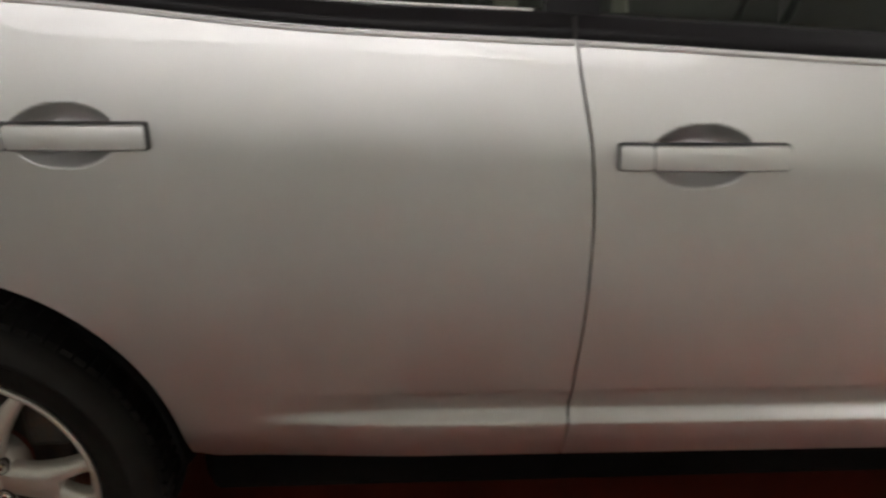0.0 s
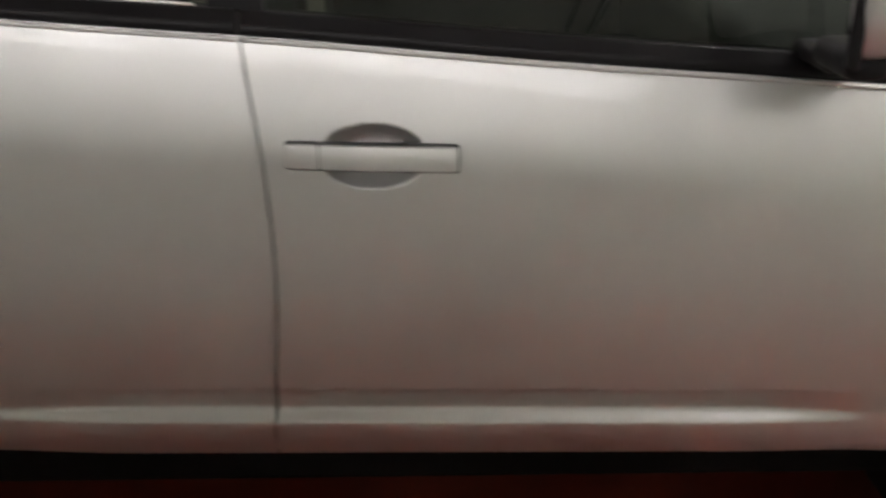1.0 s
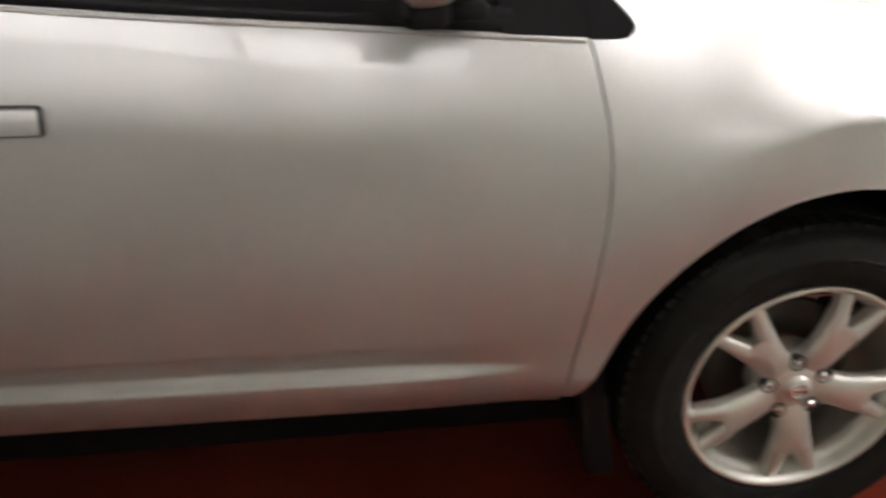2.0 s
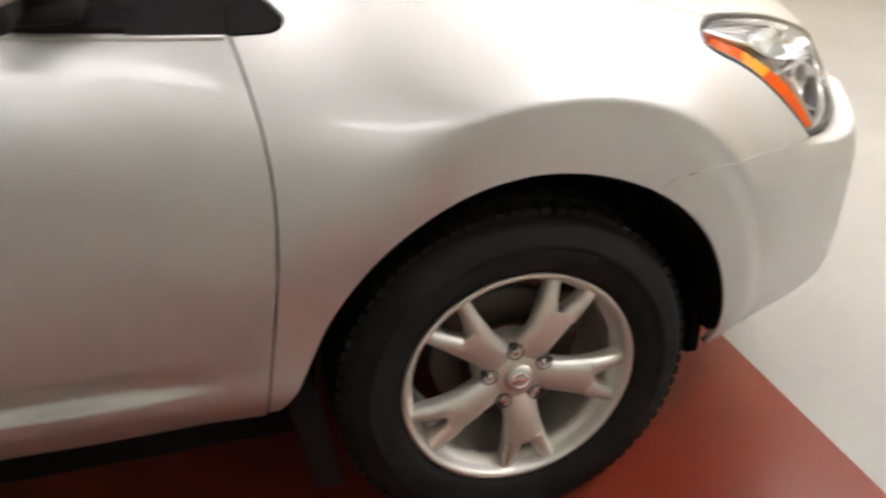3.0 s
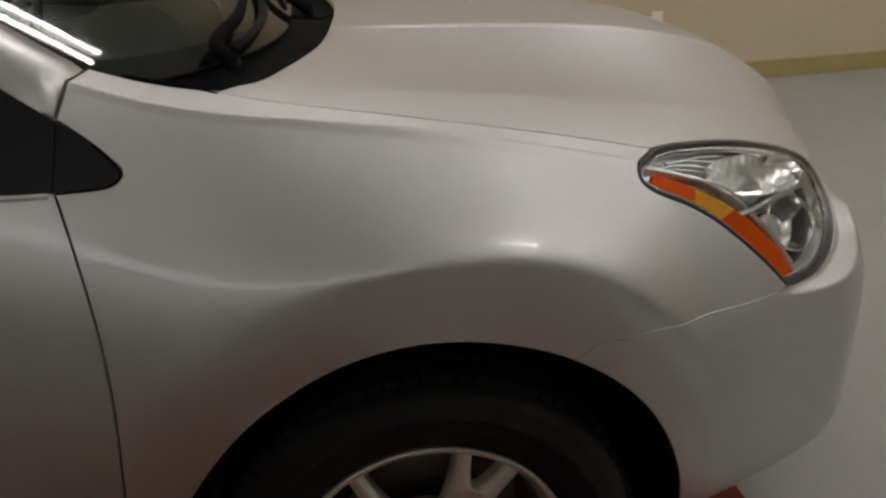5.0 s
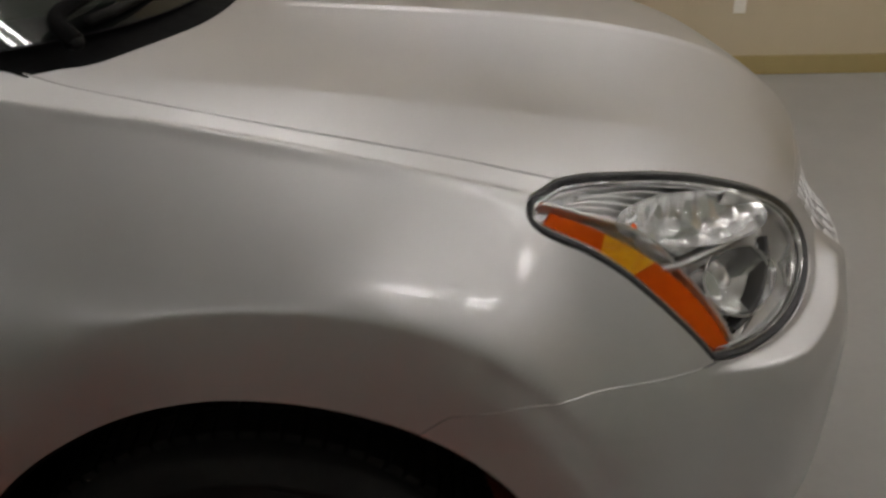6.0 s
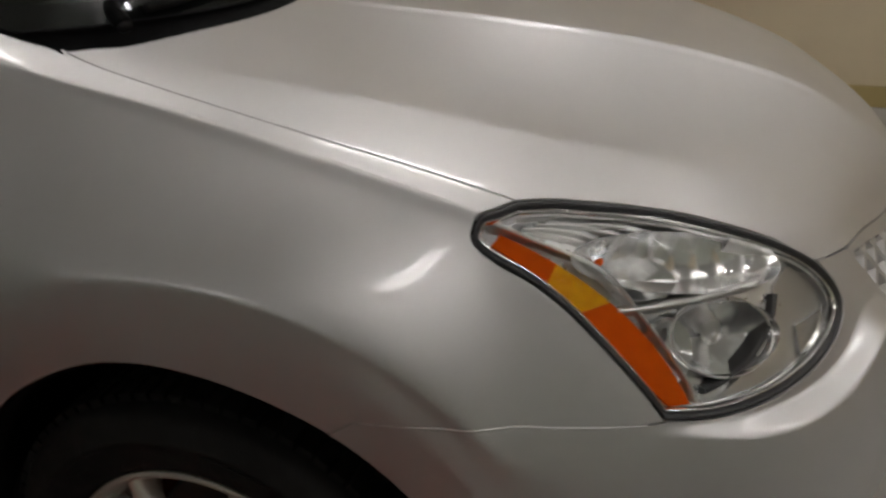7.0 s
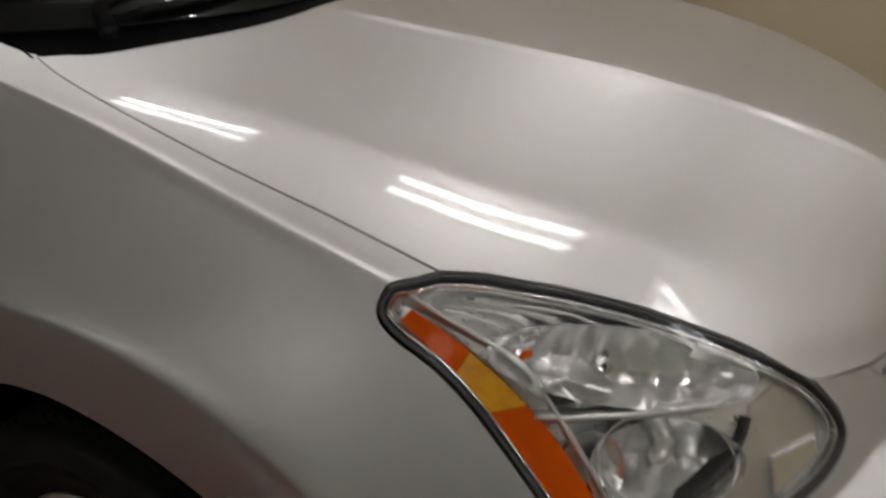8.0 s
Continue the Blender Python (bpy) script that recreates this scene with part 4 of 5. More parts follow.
for y0 in (0.085, 2 * HALF - 0.085 - 0.05):
    rk = bmesh.new()
    block(rk, (-2.27, y0, 0.275), (-0.405, y0 + 0.05, 0.405), 0.02)
    part("sill", rk, LINER, car, "black plastic sill under the doors")


# ---- windows, mirror, windscreen ----
def flank_y(x, z):
    return float(skin(x, z - float(crown(x)))[1])


def strip(rows):
    bm = bmesh.new()
    vs = [[bm.verts.new(p) for p in r] for r in rows]
    for a, b in zip(vs, vs[1:]):
        for i in range(len(a) - 1):
            bm.faces.new((a[i], a[i + 1], b[i + 1], b[i]))
    bmesh.ops.recalc_face_normals(bm, faces=bm.faces)
    return bm


def flip_y(bm):
    bmesh.ops.transform(bm, matrix=Matrix.Translation((0, 2 * HALF, 0)) @ Matrix.Scale(-1, 4, (0, 1, 0)), verts=bm.verts)
    bmesh.ops.reverse_faces(bm, faces=bm.faces)
    return bm


def twice(name, make, mat, label="", smooth=True, parent=None):
    a = part(name, make(), mat, parent or car, label, smooth)
    part(name, flip_y(make()), mat, parent or car, label, smooth)
    return a


def belt_moulding(x0, x1):
    rows = []
    for x in np.linspace(x0, x1, 40):
        z, y = float(belt_z(x)), flank_y(x, float(belt_z(x)))
        rows.append([(x, y + 0.012, z - 0.004), (x, y + 0.001, z - 0.003), (x, y - 0.001, z + 0.003), (x, y + 0.002, z + 0.017), (x, y + 0.006, z + 0.019), (x, y + 0.010, z + 0.031), (x, y + 0.016, z + 0.034), (x, y + 0.040, z + 0.036)])
    return strip(rows)


for a, b in ((-0.585, -1.594), (-1.600, -2.95)):
    twice("belt_moulding", lambda: belt_moulding(a, b), GLOSSBLACK, "black rubber moulding along the window foot")


for sy in (0, 1):
    line = [(x, flank_y(x, float(belt_z(x))) + 0.013, float(belt_z(x)) + 0.037) for x in np.linspace(-1.66, -2.60, 24)]
    part("window_strip", tube([(x, 2 * HALF - y if sy else y, z) for x, y, z in line], 0.0022, 6), SATIN, car, "thin bright strip at the foot of the glass")


def side_window(x0, x1, ztop0, ztop1):
    rows = []
    for f in np.linspace(0, 1, 12):
        x = x0 + (x1 - x0) * f
        zb, zt = float(belt_z(x)) + 0.025, ztop0 + (ztop1 - ztop0) * f
        yb = flank_y(x, zb - 0.025) + 0.024
        rows.append([(x - 0.0, yb + 0.13 * (zt - zb) * g + 0.50 * ((zt - zb) * g) ** 2, zb + (zt - zb) * g) for g in np.linspace(0, 1, 8)])
    return strip(rows)


for x0, x1, za, zb in ((-0.60, -1.56, 1.22, 1.55), (-1.64, -2.55, 1.555, 1.545), (-2.60, -3.10, 1.54, 1.46)):
    twice("side_window", lambda: side_window(x0, x1, za, zb), GLASS, "dark tinted side window glass")
for g in car.children:
    if g.name.startswith("side_window"):
        g.visible_shadow = False


def pillar(x, wide):
    rows = []
    for g in np.linspace(0, 1, 10):
        zb = float(belt_z(x)) + 0.03
        z = zb + (1.57 - zb) * g
        y = flank_y(x, zb - 0.03) + 0.020 + 0.13 * (z - zb) + 0.50 * (z - zb) ** 2
        rows.append([(x - wide, y + 0.02, z), (x - wide, y - 0.004, z), (x + wide, y - 0.004, z), (x + wide, y + 0.02, z)])
    return strip(rows)


for x in (-1.60, -2.575):
    twice("window_pillar", lambda: pillar(x, 0.042), GLOSSBLACK, "black window pillar", False)

# sail panel at the mirror's foot
SAIL = [(-0.60, 1.046), (-0.53, 1.039), (-0.465, 1.033), (-0.42, 1.0305), (-0.398, 1.0305), (-0.385, 1.035), (-0.380, 1.043), (-0.388, 1.054), (-0.415, 1.081), (-0.455, 1.115), (-0.52, 1.165), (-0.60, 1.215), (-0.62, 1.17)]


def sail_place(u, z):
    return np.stack([u, [flank_y(a, min(b, 1.10)) + max(0, b - 1.10) * 0.6 - 0.004 for a, b in zip(u, z)], z], -1)


def sail_normal(u, z):
    return np.tile(np.array([0.08, -0.90, 0.42]) / np.linalg.norm([0.08, -0.90, 0.42]), (len(u), 1))


sail = both("sail_panel", sheet("sail_panel", SAIL, sail_place, sail_normal, step=0.015, gap=0.0, depth=0.016), GLOSSBLACK, "black plastic sail panel at the mirror foot")
# the gap between door and wing runs on through the panel as a fine groove
part("groove", tube([(-0.462, flank_y(-0.462, 1.034) - 0.004, 1.034), (-0.458, flank_y(-0.458, 1.075) - 0.006, 1.075), (-0.456, flank_y(-0.456, 1.10) - 0.006, 1.112)], 0.0016, 6), RUBBER, sail)


def turned(bm):
    """Sets a piece askew, facing the driver."""
    for v in bm.verts:
        v.co.x += 0.45 * (v.co.y + 0.178)
    return bm


def mirror_head():
    """A rounded shell, wider at its outer end."""
    bm = bmesh.new()
    rings = []
    for k in range(15):
        f = k / 14
        y = 0.035 - 0.225 * f
        e = math.sqrt(max(0.03, 1 - (max(0, abs(f - 0.5) - 0.36) / 0.14) ** 2))
        hx, hz = 0.062 * e, (0.080 + 0.008 * f) * e
        cz = 1.210 + 0.008 * f
        rings.append([bm.verts.new((-0.757 + (hx * 1.15 if math.cos(t) > 0 else hx * 0.55) * abs(math.cos(t)) ** 0.75 * (1 if math.cos(t) > 0 else -1), y, cz + hz * abs(math.sin(t)) ** 0.7 * (1 if math.sin(t) > 0 else -1)))
                      for t in [2 * math.pi * i / 32 for i in range(32)]])
    for p, q in zip(rings, rings[1:]):
        for i in range(32):
            bm.faces.new((p[i], p[(i + 1) % 32], q[(i + 1) % 32], q[i]))
    bm.faces.new(rings[0])
    bm.faces.new(rings[-1][::-1])
    bmesh.ops.recalc_face_normals(bm, faces=bm.faces)
    return turned(bm)


def mirror_rim():
    """A deep frame round the glass."""
    bm = bmesh.new()
    for lo, hi in (((-0.788, -0.182, 1.122), (-0.768, -0.170, 1.300)), ((-0.788, 0.020, 1.122), (-0.768, 0.034, 1.300)),
                   ((-0.788, -0.172, 1.118), (-0.768, 0.022, 1.132)), ((-0.788, -0.172, 1.288), (-0.768, 0.022, 1.302)), ((-0.774, -0.172, 1.12), (-0.766, 0.022, 1.29))):
        block(bm, lo, hi, 0.004, 2)
    return turned(bm)


def mirror_base():
    bm = bmesh.new()
    block(bm, (-0.768, -0.150, 1.098), (-0.705, -0.02, 1.140), 0.016, 3)
    block(bm, (-0.752, -0.05, 1.086), (-0.640, 0.085, 1.116), 0.012, 3)
    return bm


def mirror_glass():
    bm = bmesh.new()
    block(bm, (-0.782, -0.168, 1.134), (-0.7745, 0.018, 1.286), 0.002, 1)
    return turned(bm)


mirror = twice("door_mirror", mirror_head, PAINT, "silver door mirror on a black foot")
for nm, mk, mt, lb in (("mirror_rim", mirror_rim, BLACK, "black plastic rim"), ("mirror_foot", mirror_base, BLACK, "black plastic foot"), ("mirror_glass", mirror_glass, CHROME, "mirror glass")):
    part(nm, mk(), mt, mirror, lb)
    part(nm, flip_y(mk()), mt, car, lb)

# front pillar, windscreen and roof
PILLAR = smooth_line([(-0.395, 0.160, 1.142), (-0.455, 0.166, 1.168), (-0.60, 0.196, 1.262), (-0.85, 0.250, 1.41), (-1.15, 0.305, 1.555), (-1.6, 0.345, 1.625), (-2.3, 0.36, 1.625), (-3.0, 0.39, 1.53)], 5)


def front_pillar():
    """The painted pillar: it leaves the wing's end in the same section and turns into the roof rail."""
    ends = ((-0.468, -0.062), (-0.460, -0.047), (-0.451, -0.022), (-0.443, 0.0), (-0.436, 0.020), (-0.429, 0.046), (-0.425, 0.056))
    rows = [[tuple(skin(u, h)) for u, h in ends]]
    for i, (x, y, z) in enumerate(PILLAR[5:]):
        k = min(1.0, i / 10)
        foot = min(z - 0.045, 1.115 + 0.77 * (-0.455 - x)) if x > -0.62 else z - 0.045
        fy = float(flank_y(x, min(foot, 1.10))) + max(0.0, foot - 1.10) * 0.6 if x > -0.62 else y - 0.030
        rows.append([(x, fy, foot - 0.006), (x, y - 0.036 + 0.006 * k, z - 0.045), (x, y - 0.024, z - 0.020), (x, y - 0.004, z), (x + 0.006, y + 0.022, z + 0.009), (x + 0.012, y + 0.052, z + 0.006), (x + 0.014, y + 0.064, z - 0.012)])
    return strip(rows)


twice("front_pillar", front_pillar, PAINT)


def glass_point(f, g):
    """Across f from side to side, up g from the cowl to the roof."""
    q = abs(2 * f - 1)
    base = np.array([-0.150 - 0.235 * q ** 3.0, 0.232 + (2 * HALF - 0.464) * f, 1.118 + 0.012 * q ** 2])
    top = np.array([-1.06 - 0.13 * q ** 2.5, 0.365 + (2 * HALF - 0.73) * f, 1.612 - 0.050 * q ** 2])
    p = base + (top - base) * g
    return tuple(p + np.array([0.03, 0, 0.055]) * 4 * g * (1 - g) * (0.6 - 0.25 * q))


screen = part("windscreen", strip([[glass_point(f, g) for g in np.linspace(0, 1, 18)] for f in np.linspace(0, 1, 36)]), SCREEN, car, "greenish windscreen glass with a black edge")
screen.visible_shadow = False


def frit_point(f, g):
    p = glass_point(f, g)
    return (p[0] - 0.003, p[1], p[2] - 0.004)


frit = [[frit_point(f, g) for g in (0.0, 0.05 + 0.03 * abs(2 * f - 1) ** 6)] for f in np.linspace(0, 1, 40)]
part("frit_band", strip(frit), GLOSSBLACK, screen, "black printed edge of the glass")
part("frit_band", strip([[frit_point(f, g) for f in (0.0, 0.020)] for g in np.linspace(0, 1, 20)]), GLOSSBLACK, screen, "black printed edge of the glass")
# cowl between glass and bonnet
cowl = []
for x, y in smooth_line([(-0.40, 0.235), (-0.30, 0.246)] + BONNET_BACK, 5) + [(x, 2 * HALF - y) for x, y in smooth_line([(-0.40, 0.235), (-0.30, 0.246)] + BONNET_BACK, 5)[::-1]]:
    q = abs(y - HALF) / (HALF - 0.24)
    gx = -0.150 - 0.235 * min(1, q) ** 3.0
    z1 = float(bonnet_z(x, y)) - 0.016 if x > -0.27 else 1.108 + 0.30 * (-0.27 - x)
    cowl.append([(x + 0.02, y, z1), (x + (gx - x) * 0.35, y, z1 - 0.012), (x + (gx - x) * 0.75 - 0.01, y, z1 - 0.006), (gx - 0.035, y, 1.118 + 0.012 * q * q)])
part("cowl", strip(cowl), LINER, car, "black plastic cowl under the windscreen")


def wiper(f0, f1, g1):
    """An arm from its pivot on the cowl, laid along the foot of the glass, with its blade."""
    def on_glass(f, g, up):
        return Vector(glass_point(f, g)) + Vector((0.50, 0.0, 0.86)) * up
    pivot = on_glass(f0, 0.0, 0.012) + Vector((0.035, 0, -0.012))
    arm = [pivot, on_glass(f0 + 0.015, 0.015, 0.026), on_glass(f0 + 0.10, 0.03 + 0.2 * g1, 0.030), on_glass((f0 + f1) / 2, 0.02 + 0.6 * g1, 0.026), on_glass(f1, g1, 0.020)]
    w = part("wiper", tube(smooth_line(arm, 5), [0.015 - 0.0105 * k / 20 for k in range(21)], 8), LINER, car, "black wiper arm resting on the glass")
    part("blade", tube([on_glass(f0 + 0.05 + (f1 + 0.10 - f0) * k / 12, 0.010 + g1 * k / 12, 0.010) for k in range(13)], 0.0085, 6), RUBBER, w)
    part("pivot_cap", lathe([(0.0, -0.012), (0.007, -0.011), (0.010, -0.006), (0.011, 0.008)], tuple(pivot), 16), BLACK, w)


wiper(0.095, 0.46, 0.10)
wiper(0.52, 0.86, 0.08)

# roof and tail
roof = []
for i, (x, y, z) in enumerate(PILLAR[18:]):
    roof.append([(x + 0.03 - 0.0, y + 0.05 + (2 * HALF - 2 * y - 0.10) * f, z + 0.004 + 0.035 * math.sin(math.pi * f)) for f in np.linspace(0, 1, 14)])
part("roof", strip(roof), PAINT, car)
tail = []
for z, x, y in ((1.53, -3.03, 0.42), (1.42, -3.25, 0.33), (1.27, -3.44, 0.20), (1.0, -3.57, 0.12), (0.7, -3.64, 0.10), (0.45, -3.60, 0.12), (0.32, -3.45, 0.16)):
    tail.append([(x - 0.05 * math.sin(math.pi * f), y + (2 * HALF - 2 * y) * f, z) for f in np.linspace(0, 1, 14)])
part("tailgate", strip(tail), PAINT, car)

# cabin: floor, dash, seats
cab = bmesh.new()
block(cab, (-3.0, 0.13, 0.45), (-0.45, 2 * HALF - 0.13, 0.62), 0.04)
part("cabin_floor", cab, CABIN, car)
dash = bmesh.new()
block(dash, (-0.72, 0.20, 0.62), (-0.36, 2 * HALF - 0.20, 1.085), 0.06, 3)
part("dashboard", dash, CABIN, car, "dark plastic dashboard")
for x0 in (-1.58, -2.55):
    for yc in (0.52, 1.28):
        st = bmesh.new()
        block(st, (x0 - 0.02, yc - 0.25, 0.60), (x0 + 0.50, yc + 0.25, 0.82), 0.06, 3)
        bk = bmesh.new()
        block(bk, (x0 - 0.17, yc - 0.24, 0.74), (x0 - 0.03, yc + 0.24, 1.30), 0.06, 3)
        hd = bmesh.new()
        block(hd, (x0 - 0.19, yc - 0.12, 1.33), (x0 - 0.09, yc + 0.12, 1.50), 0.04, 3)
        seat = part("seat", st, CABIN, car, "dark cloth car seat")
        part("backrest", bk, CABIN, seat)
        part("headrest", hd, CABIN, seat)
for xs in ((-1.50, -1.02), (-2.45, -1.72)):
    lg = bmesh.new()
    block(lg, (xs[0], 2 * HALF - 0.235, 1.075), (xs[1], 2 * HALF - 0.155, 1.115), 0.012)
    part("door_ledge", lg, CABIN_LIGHT, car, "pale plastic ledge of the far door")
for px, pw in ((-1.69, 0.020), (-1.50, 0.014)):
    for yy in (0.155, 2 * HALF - 0.175):
        tr = bmesh.new()
        block(tr, (px - pw, yy, 1.05), (px + pw, yy + 0.02, 1.30), 0.006)
        for q in tr.verts:
            q.co.y += (q.co.z - 1.05) * (0.40 if yy < HALF else -0.40)
        part("pillar_trim", tr, CABIN_LIGHT, car)
wheel_ring = lathe([(0.170 + 0.014 * math.cos(a), 0.014 * math.sin(a)) for a in np.linspace(0, 2 * math.pi, 9)[:-1]], (0, 0, 0), 36, True)
bmesh.ops.transform(wheel_ring, matrix=Matrix.Translation((-0.86, 1.27, 1.00)) @ Matrix.Rotation(radians(90), 4, "Z") @ Matrix.Rotation(radians(25), 4, "X"), verts=wheel_ring.verts)
part("steering_wheel", wheel_ring, GLOSSBLACK, car, "black steering wheel")
for yc in (0.17, 2 * HALF - 0.21):
    pn = bmesh.new()
    block(pn, (-2.50, yc, 0.60), (-0.62, yc + 0.04, 1.045), 0.015)
    part("door_lining", pn, CABIN, car)


# ---- headlamp ----
lamp_loop = smooth_line(HEAD_TOP, 4) + smooth_line(HEAD_REST, 4)[1:-1]
LAMP = np.array(lamp_loop)
BOWLS = ((0.725, 0.012, 0.158, 0.053, 0.050), (0.770, -0.084, 0.096, 0.056, 0.066), (0.675, -0.098, 0.040, 0.048, 0.022), (0.640, -0.020, 0.058, 0.032, 0.028))


def lamp_floor(u, s):
    """The lamp's bright floor, hollowed where the bowls sit."""
    d = 0.028 + 0 * u
    for bu, bs, ru, rs, deep in BOWLS:
        d = d + deep * ease(1.15 - ((u - bu) / ru) ** 2 - ((s - bs) / rs) ** 2)
    return skin(u, s) - skin_normal(u, s) * d[..., None]


headlamp = part("headlamp", sheet("headlamp", lamp_loop, lamp_floor, skin_normal, step=0.010, gap=0.010, depth=0), REFLECTOR, car, "clear headlamp with chrome bowls and an amber side marker")


def shrunk(loop, by):
    return [tuple(p) for p in tidy(loop, 0.006, by)]


def wall_of(loop, d0, d1, name, mat, label=""):
    """The side wall of the lamp between two depths."""
    a = np.array(loop + loop[:1])
    c, n = skin(a[:, 0], a[:, 1]), skin_normal(a[:, 0], a[:, 1])
    rows = [[tuple(c[k] - n[k] * d) for d in np.linspace(d0, d1, 4)] for k in range(len(a))]
    return part(name, strip(rows), mat, headlamp, label)


def ring_of(outer, inner, depth, name, mat, label="", crown_up=0.0):
    rows = []
    n = 220

    def even(loop):
        a = np.array(loop + loop[:1])
        t = np.concatenate([[0], np.cumsum(np.linalg.norm(np.diff(a, axis=0), axis=1))])
        q = np.linspace(0, t[-1], n + 1)
        return np.stack([np.interp(q, t, a[:, 0]), np.interp(q, t, a[:, 1])], 1)
    A = even(outer)
    B = even(inner)
    near = B[np.argmin(np.linalg.norm(A[:, None] - B[None], axis=2), axis=1)]
    cols = []
    for f, d in ((0.0, depth + 0.008), (0.06, depth - crown_up * 0.6), (0.35, depth - crown_up), (0.75, depth - crown_up * 0.7), (1.0, depth + 0.010)):
        q = A + (near - A) * f
        cols.append(skin(q[:, 0], q[:, 1]) - skin_normal(q[:, 0], q[:, 1]) * d)
    rows = [[tuple(c[k]) for c in cols] for k in range(n + 1)]
    return part(name, strip(rows), mat, headlamp, label)


edge = shrunk(lamp_loop, 0.0015)
ring_of(edge, shrunk(lamp_loop, 0.0082), 0.002, "gasket", GASKET, "dark rubber gasket round the lens", 0.002)
ring_of(shrunk(lamp_loop, 0.0088), shrunk(lamp_loop, 0.0130), 0.007, "bezel", CHROME, "thin bright bezel inside the gasket", 0.001)
wall_of(shrunk(lamp_loop, 0.0115), 0.006, 0.075, "side_wall", SATIN)
lens = part("lens", sheet("lens", lamp_loop, skin, skin_normal, step=0.012, gap=0.006, depth=0), LENS, headlamp, "clear plastic lens")
lens.visible_shadow = False

# amber strip down the outer edge
AMBER_IN = [(0.440, -0.008), (0.486, -0.014), (0.531, -0.024), (0.570, -0.037), (0.603, -0.054), (0.632, -0.074), (0.657, -0.098), (0.678, -0.125), (0.695, -0.157)]
AMBER_OUT = [(0.428, -0.022), (0.472, -0.034), (0.517, -0.049), (0.551, -0.067), (0.581, -0.089), (0.608, -0.110), (0.632, -0.133), (0.650, -0.148), (0.664, -0.160)]
a_in, a_out = smooth_line(AMBER_IN, 4), smooth_line(AMBER_OUT, 4)


def band(i, j, k, m):
    """A stretch of the marker: i to j along its inner edge, k to m along its outer edge."""
    return a_in[i:j] + a_out[k:m][::-1]


for nm, ends, mt, lb in (("side_marker", (0, 8, 0, 8), AMBER, "orange side marker plastic"), ("marker_lens", (7, 16, 7, 13), YELLOW, "bright yellow part of the side marker"),
                         ("side_marker", (15, 33, 12, 33), AMBER, "orange side marker plastic")):
    part(nm, sheet(nm, band(*ends), offset_skin(0.010), skin_normal, step=0.006, gap=0.0003, depth=0.012), mt, headlamp, lb)


def inner(u, s, d):
    return Vector(skin(u, s) - skin_normal(u, s) * d)


def bar_on(pts, d, wide, high, name, mat, label=""):
    """A raised moulding inside the lamp."""
    line = smooth_line(pts, 6)
    rows = []
    for k, (u, s) in enumerate(line):
        a, b = line[max(0, k - 1)], line[min(len(line) - 1, k + 1)]
        t = inner(*b, d) - inner(*a, d)
        n = Vector(skin_normal(u, s))
        w = n.cross(t).normalized() * wide
        c = inner(u, s, d)
        rows.append([tuple(c - w - n * high), tuple(c - w * 0.7), tuple(c + n * high * 0.25), tuple(c + w * 0.7), tuple(c + w - n * high)])
    return part(name, strip(rows), mat, headlamp, label)


bar_on([(0.604, -0.058), (0.645, -0.052), (0.70, -0.043), (0.764, -0.036), (0.835, -0.030), (0.885, -0.022), (0.908, -0.010), (0.905, 0.004), (0.880, 0.020), (0.840, 0.036)], 0.016, 0.0085, 0.030, "divider", SATIN, "bright bar round the upper chamber")
bar_on([(0.432, 0.010), (0.480, 0.004), (0.530, -0.002), (0.575, -0.012), (0.610, -0.030), (0.640, -0.060), (0.670, -0.092), (0.696, -0.130), (0.706, -0.155)], 0.016, 0.0050, 0.030, "divider", SATIN, "bright strip beside the amber marker")
for lift_s, u0, u1 in ((0.022, 0.462, 0.590), (0.034, 0.478, 0.610), (0.047, 0.500, 0.640), (0.058, 0.540, 0.700)):
    bar_on([(u0, lift_s - 0.012), (u0 + 0.3 * (u1 - u0), lift_s), (u0 + 0.65 * (u1 - u0), lift_s + 0.004), (u1, lift_s - 0.002)], 0.021, 0.0022, 0.008, "step", SATIN)


def fluted(u, s, d, ru, rs, deep, cols, rows, hump, name, mat, label, parent=None, seed=1, edge=30):
    """A reflector bowl pressed into convex flutes, open towards the lens."""
    rng = random.Random(seed)
    n = Vector(skin_normal(u, s))
    e = 0.01
    tu = (inner(u + e, s, d) - inner(u - e, s, d)).normalized()
    ts = n.cross(tu).normalized()
    c = inner(u, s, d)
    size = [[hump * rng.uniform(0.5, 1.6) for _ in range(rows)] for _ in range(cols)]
    bm = bmesh.new()
    nu, nv = cols * 6, rows * 6
    grid = []
    for i in range(nu + 1):
        row = []
        for k in range(nv + 1):
            a, b = 2 * i / nu - 1, 2 * k / nv - 1
            x, y = a * math.sqrt(1 - b * b / 2), b * math.sqrt(1 - a * a / 2)
            fa, fb = (i % 6) / 6, (k % 6) / 6
            rise = size[min(i // 6, cols - 1)][min(k // 6, rows - 1)] * (1 - (2 * fa - 1) ** 2) * (1 - (2 * fb - 1) ** 2 if rows > 1 else 1)
            q = min(1.0, x * x + y * y)
            row.append(bm.verts.new(c + tu * (x * ru) + ts * (y * rs) - n * (deep * (1 - q) - rise * (1 - q ** 4))))
        grid.append(row)
    for p, q in zip(grid, grid[1:]):
        for k in range(nv):
            bm.faces.new((p[k], q[k], q[k + 1], p[k + 1]))
    bmesh.ops.recalc_face_normals(bm, faces=bm.faces)
    return hard(part(name, bm, mat, parent or headlamp, label), edge)


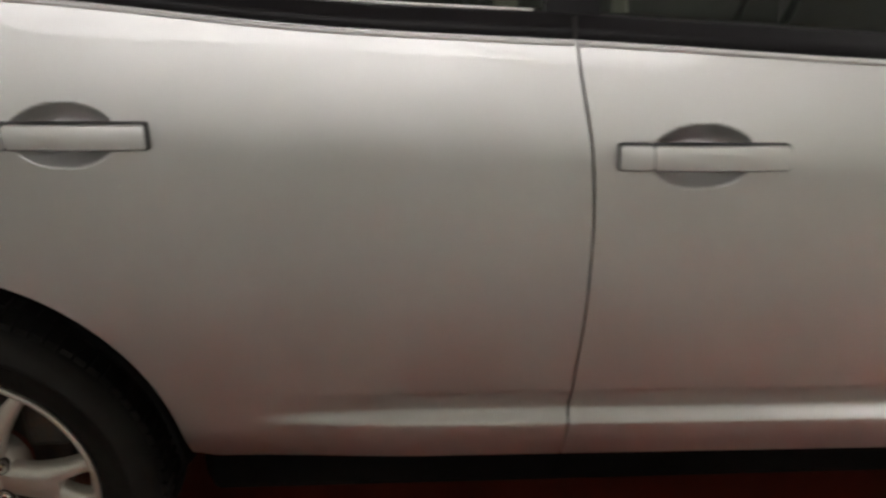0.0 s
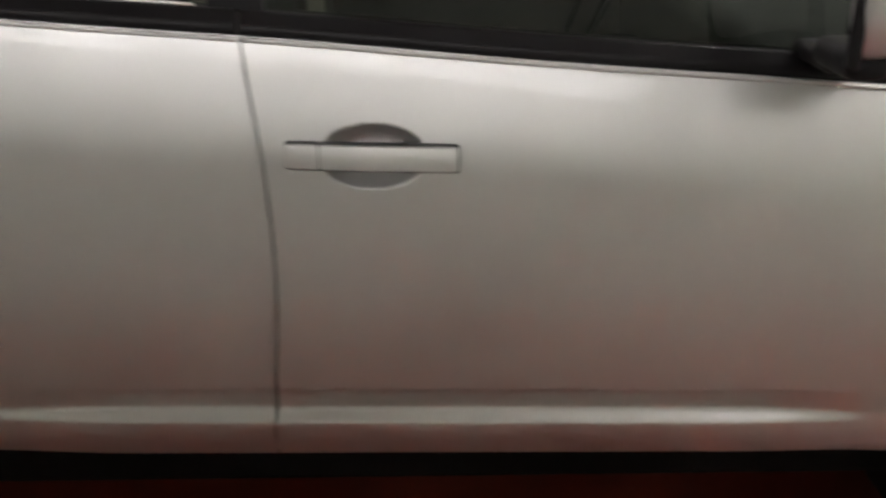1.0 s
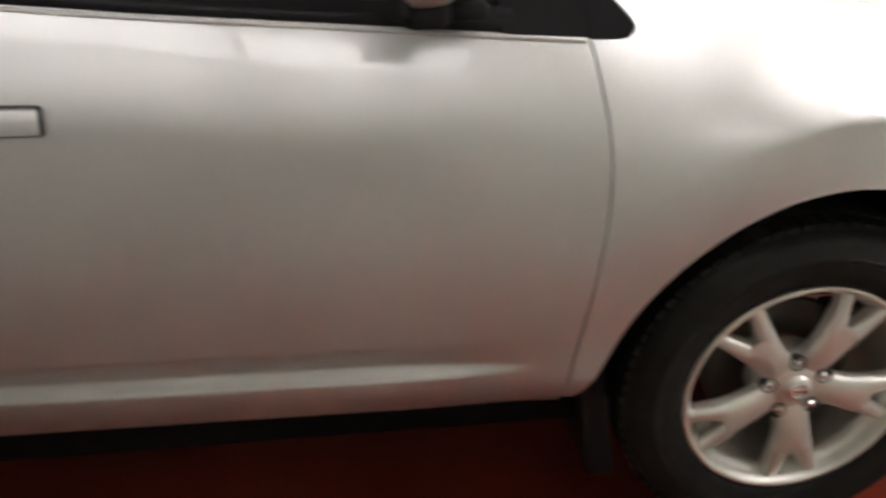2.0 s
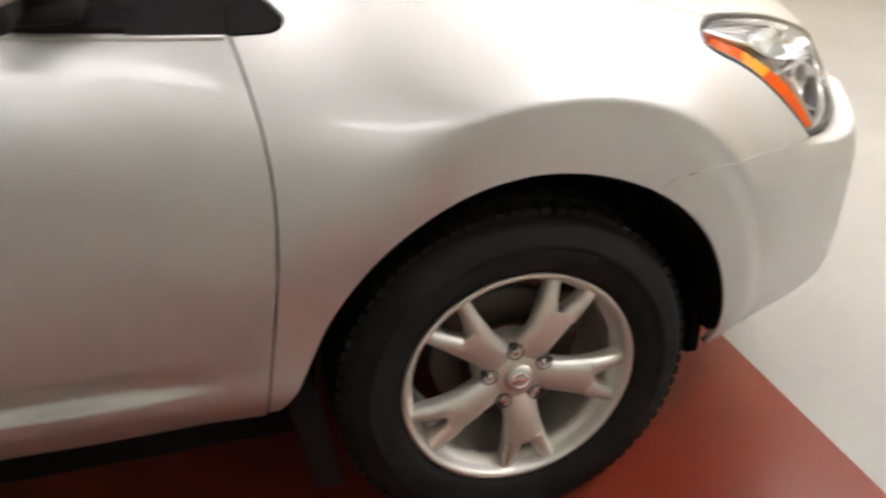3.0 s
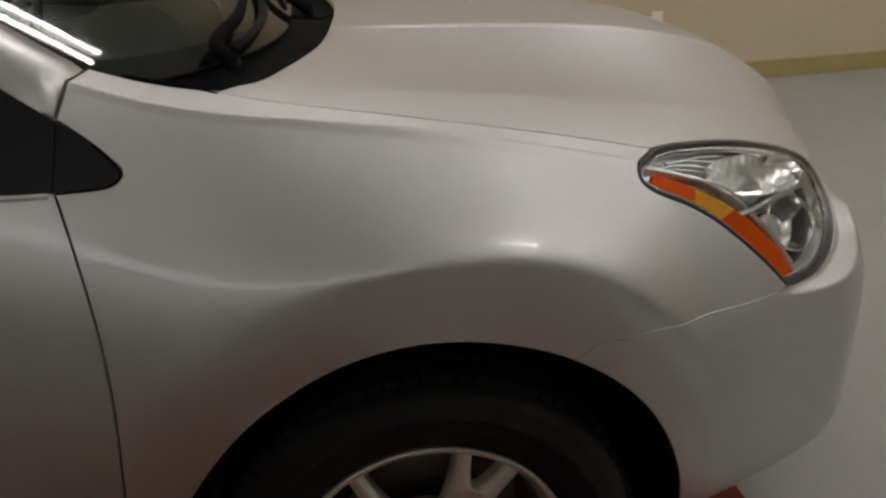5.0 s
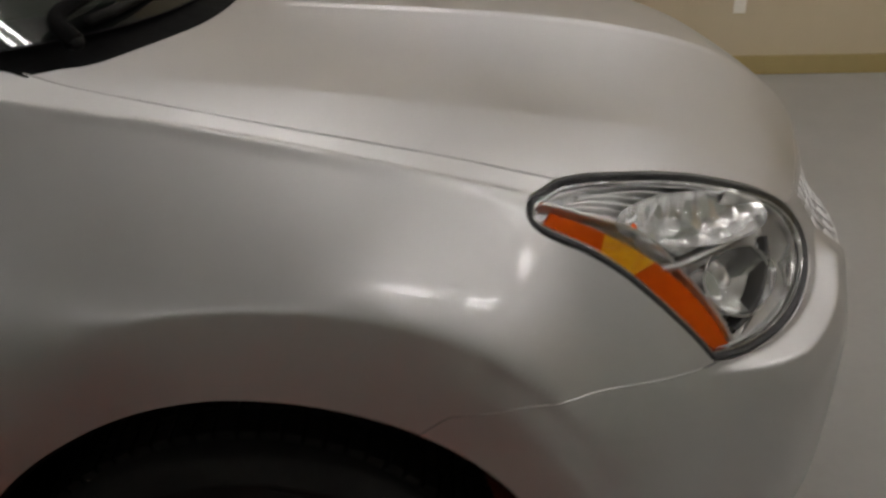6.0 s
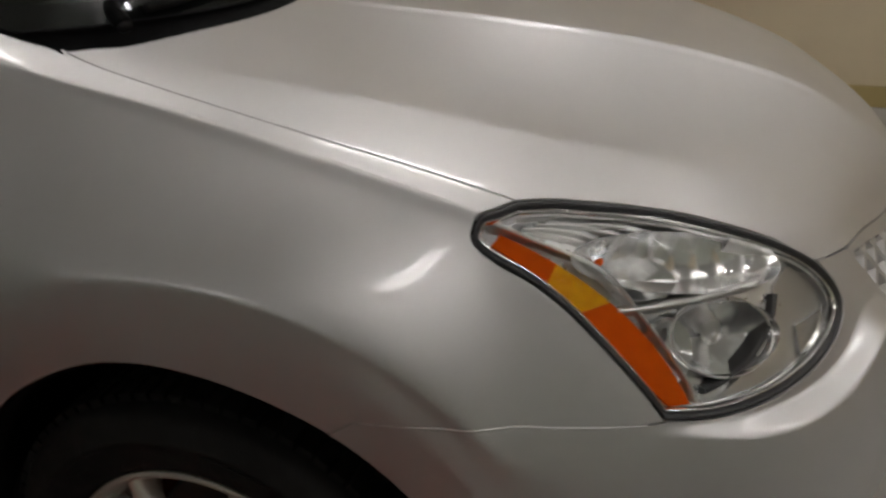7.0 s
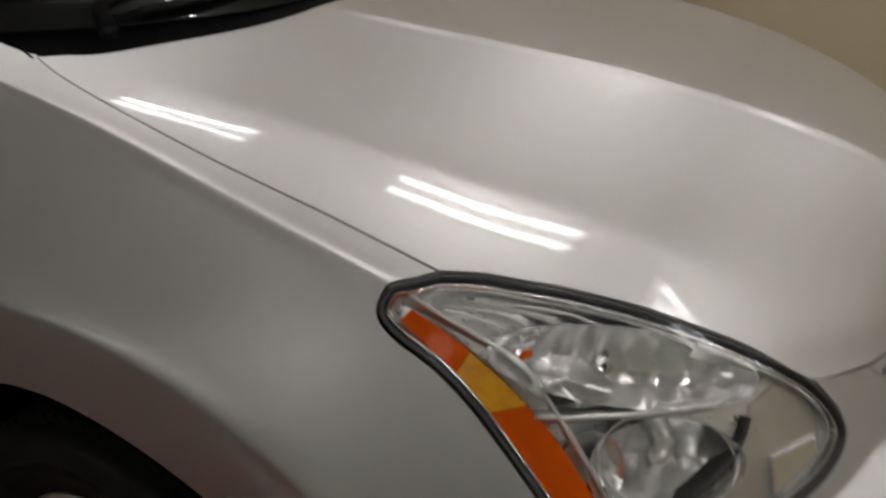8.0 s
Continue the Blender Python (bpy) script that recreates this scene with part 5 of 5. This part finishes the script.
upper = fluted(0.725, 0.012, 0.022, 0.150, 0.047, 0.042, 9, 2, 0.0050, "reflector", LAMP_CHROME, "fluted chrome reflector of the upper lamp", seed=3)
fluted(0.640, -0.020, 0.018, 0.052, 0.026, 0.024, 2, 1, 0.0030, "reflector", LAMP_CHROME, "small smooth chrome reflector", seed=8)
fluted(0.530, 0.030, 0.026, 0.066, 0.026, 0.014, 1, 1, 0.0, "reflector", REFLECTOR, "smooth bright corner reflector", seed=4)
part("bulb", lathe([(0.0, -0.010), (0.004, -0.009), (0.006, -0.004), (0.006, 0.012)], tuple(inner(0.594, 0.006, 0.036)), 16), AMBER, upper, "amber bulb tip")
part("bulb", lathe([(0.0, -0.018), (0.007, -0.016), (0.010, -0.008), (0.010, 0.012)], tuple(inner(0.70, 0.016, 0.044)), 16), CHROME, upper, "chromed bulb cap")
lower = fluted(0.770, -0.084, 0.018, 0.088, 0.046, 0.060, 3, 1, 0.0045, "reflector", LAMP_CHROME, "smooth chrome bowl of the lower lamp", seed=5)
ringline = [tuple(inner(0.770 + 0.088 * math.cos(a), -0.084 + 0.047 * math.sin(a), 0.017)) for a in np.linspace(0, 2 * math.pi, 49)]
part("bowl_rim", tube(ringline, 0.0018, 8), SATIN, lower, "bright rim of the lower bowl")
part("bulb_socket", lathe([(0.0, 0.004), (0.012, 0.003), (0.018, 0.006), (0.020, 0.020)], tuple(inner(0.775, -0.082, 0.070)), 28), GASKET, lower, "dark bulb socket")
part("bulb_shield", lathe([(0.0, -0.012), (0.006, -0.010), (0.010, -0.004), (0.012, 0.006), (0.013, 0.026)], tuple(inner(0.772, -0.083, 0.050)), 28), SATIN, lower, "small bright bulb shield")
fluted(0.675, -0.098, 0.020, 0.034, 0.042, 0.016, 2, 2, 0.0030, "reflector", LAMP_CHROME, "small fluted side reflector", seed=11)
bar_on([(0.890, -0.046), (0.872, -0.068), (0.838, -0.094), (0.795, -0.118), (0.750, -0.136), (0.722, -0.144)], 0.020, 0.0070, 0.022, "divider", GASKET, "dark rib beside the lower bowl")
part("side_plate", sheet("side_plate", [(0.900, -0.036), (0.950, -0.020), (0.990, -0.038), (1.008, -0.066), (1.000, -0.090), (0.960, -0.112), (0.900, -0.132), (0.820, -0.146), (0.745, -0.155), (0.800, -0.128), (0.850, -0.098), (0.885, -0.066)], offset_skin(0.024), skin_normal, step=0.015, gap=0, depth=0.02), SATIN, headlamp, "dull bright plate at the inner end")
part("bright_step", sheet("bright_step", [(0.912, -0.088), (0.985, -0.082), (0.984, -0.104), (0.950, -0.118), (0.905, -0.124)], offset_skin(0.016), skin_normal, step=0.015, gap=0, depth=0.012), LAMP_CHROME, headlamp, "flat chrome step at the inner end")
# the other headlamp, plain from this side of the car
far_lamp = part("headlamp", mirrored(headlamp.data), REFLECTOR, car, "clear headlamp on the far side")
part("lens", mirrored(lens.data), LENS, far_lamp).visible_shadow = False
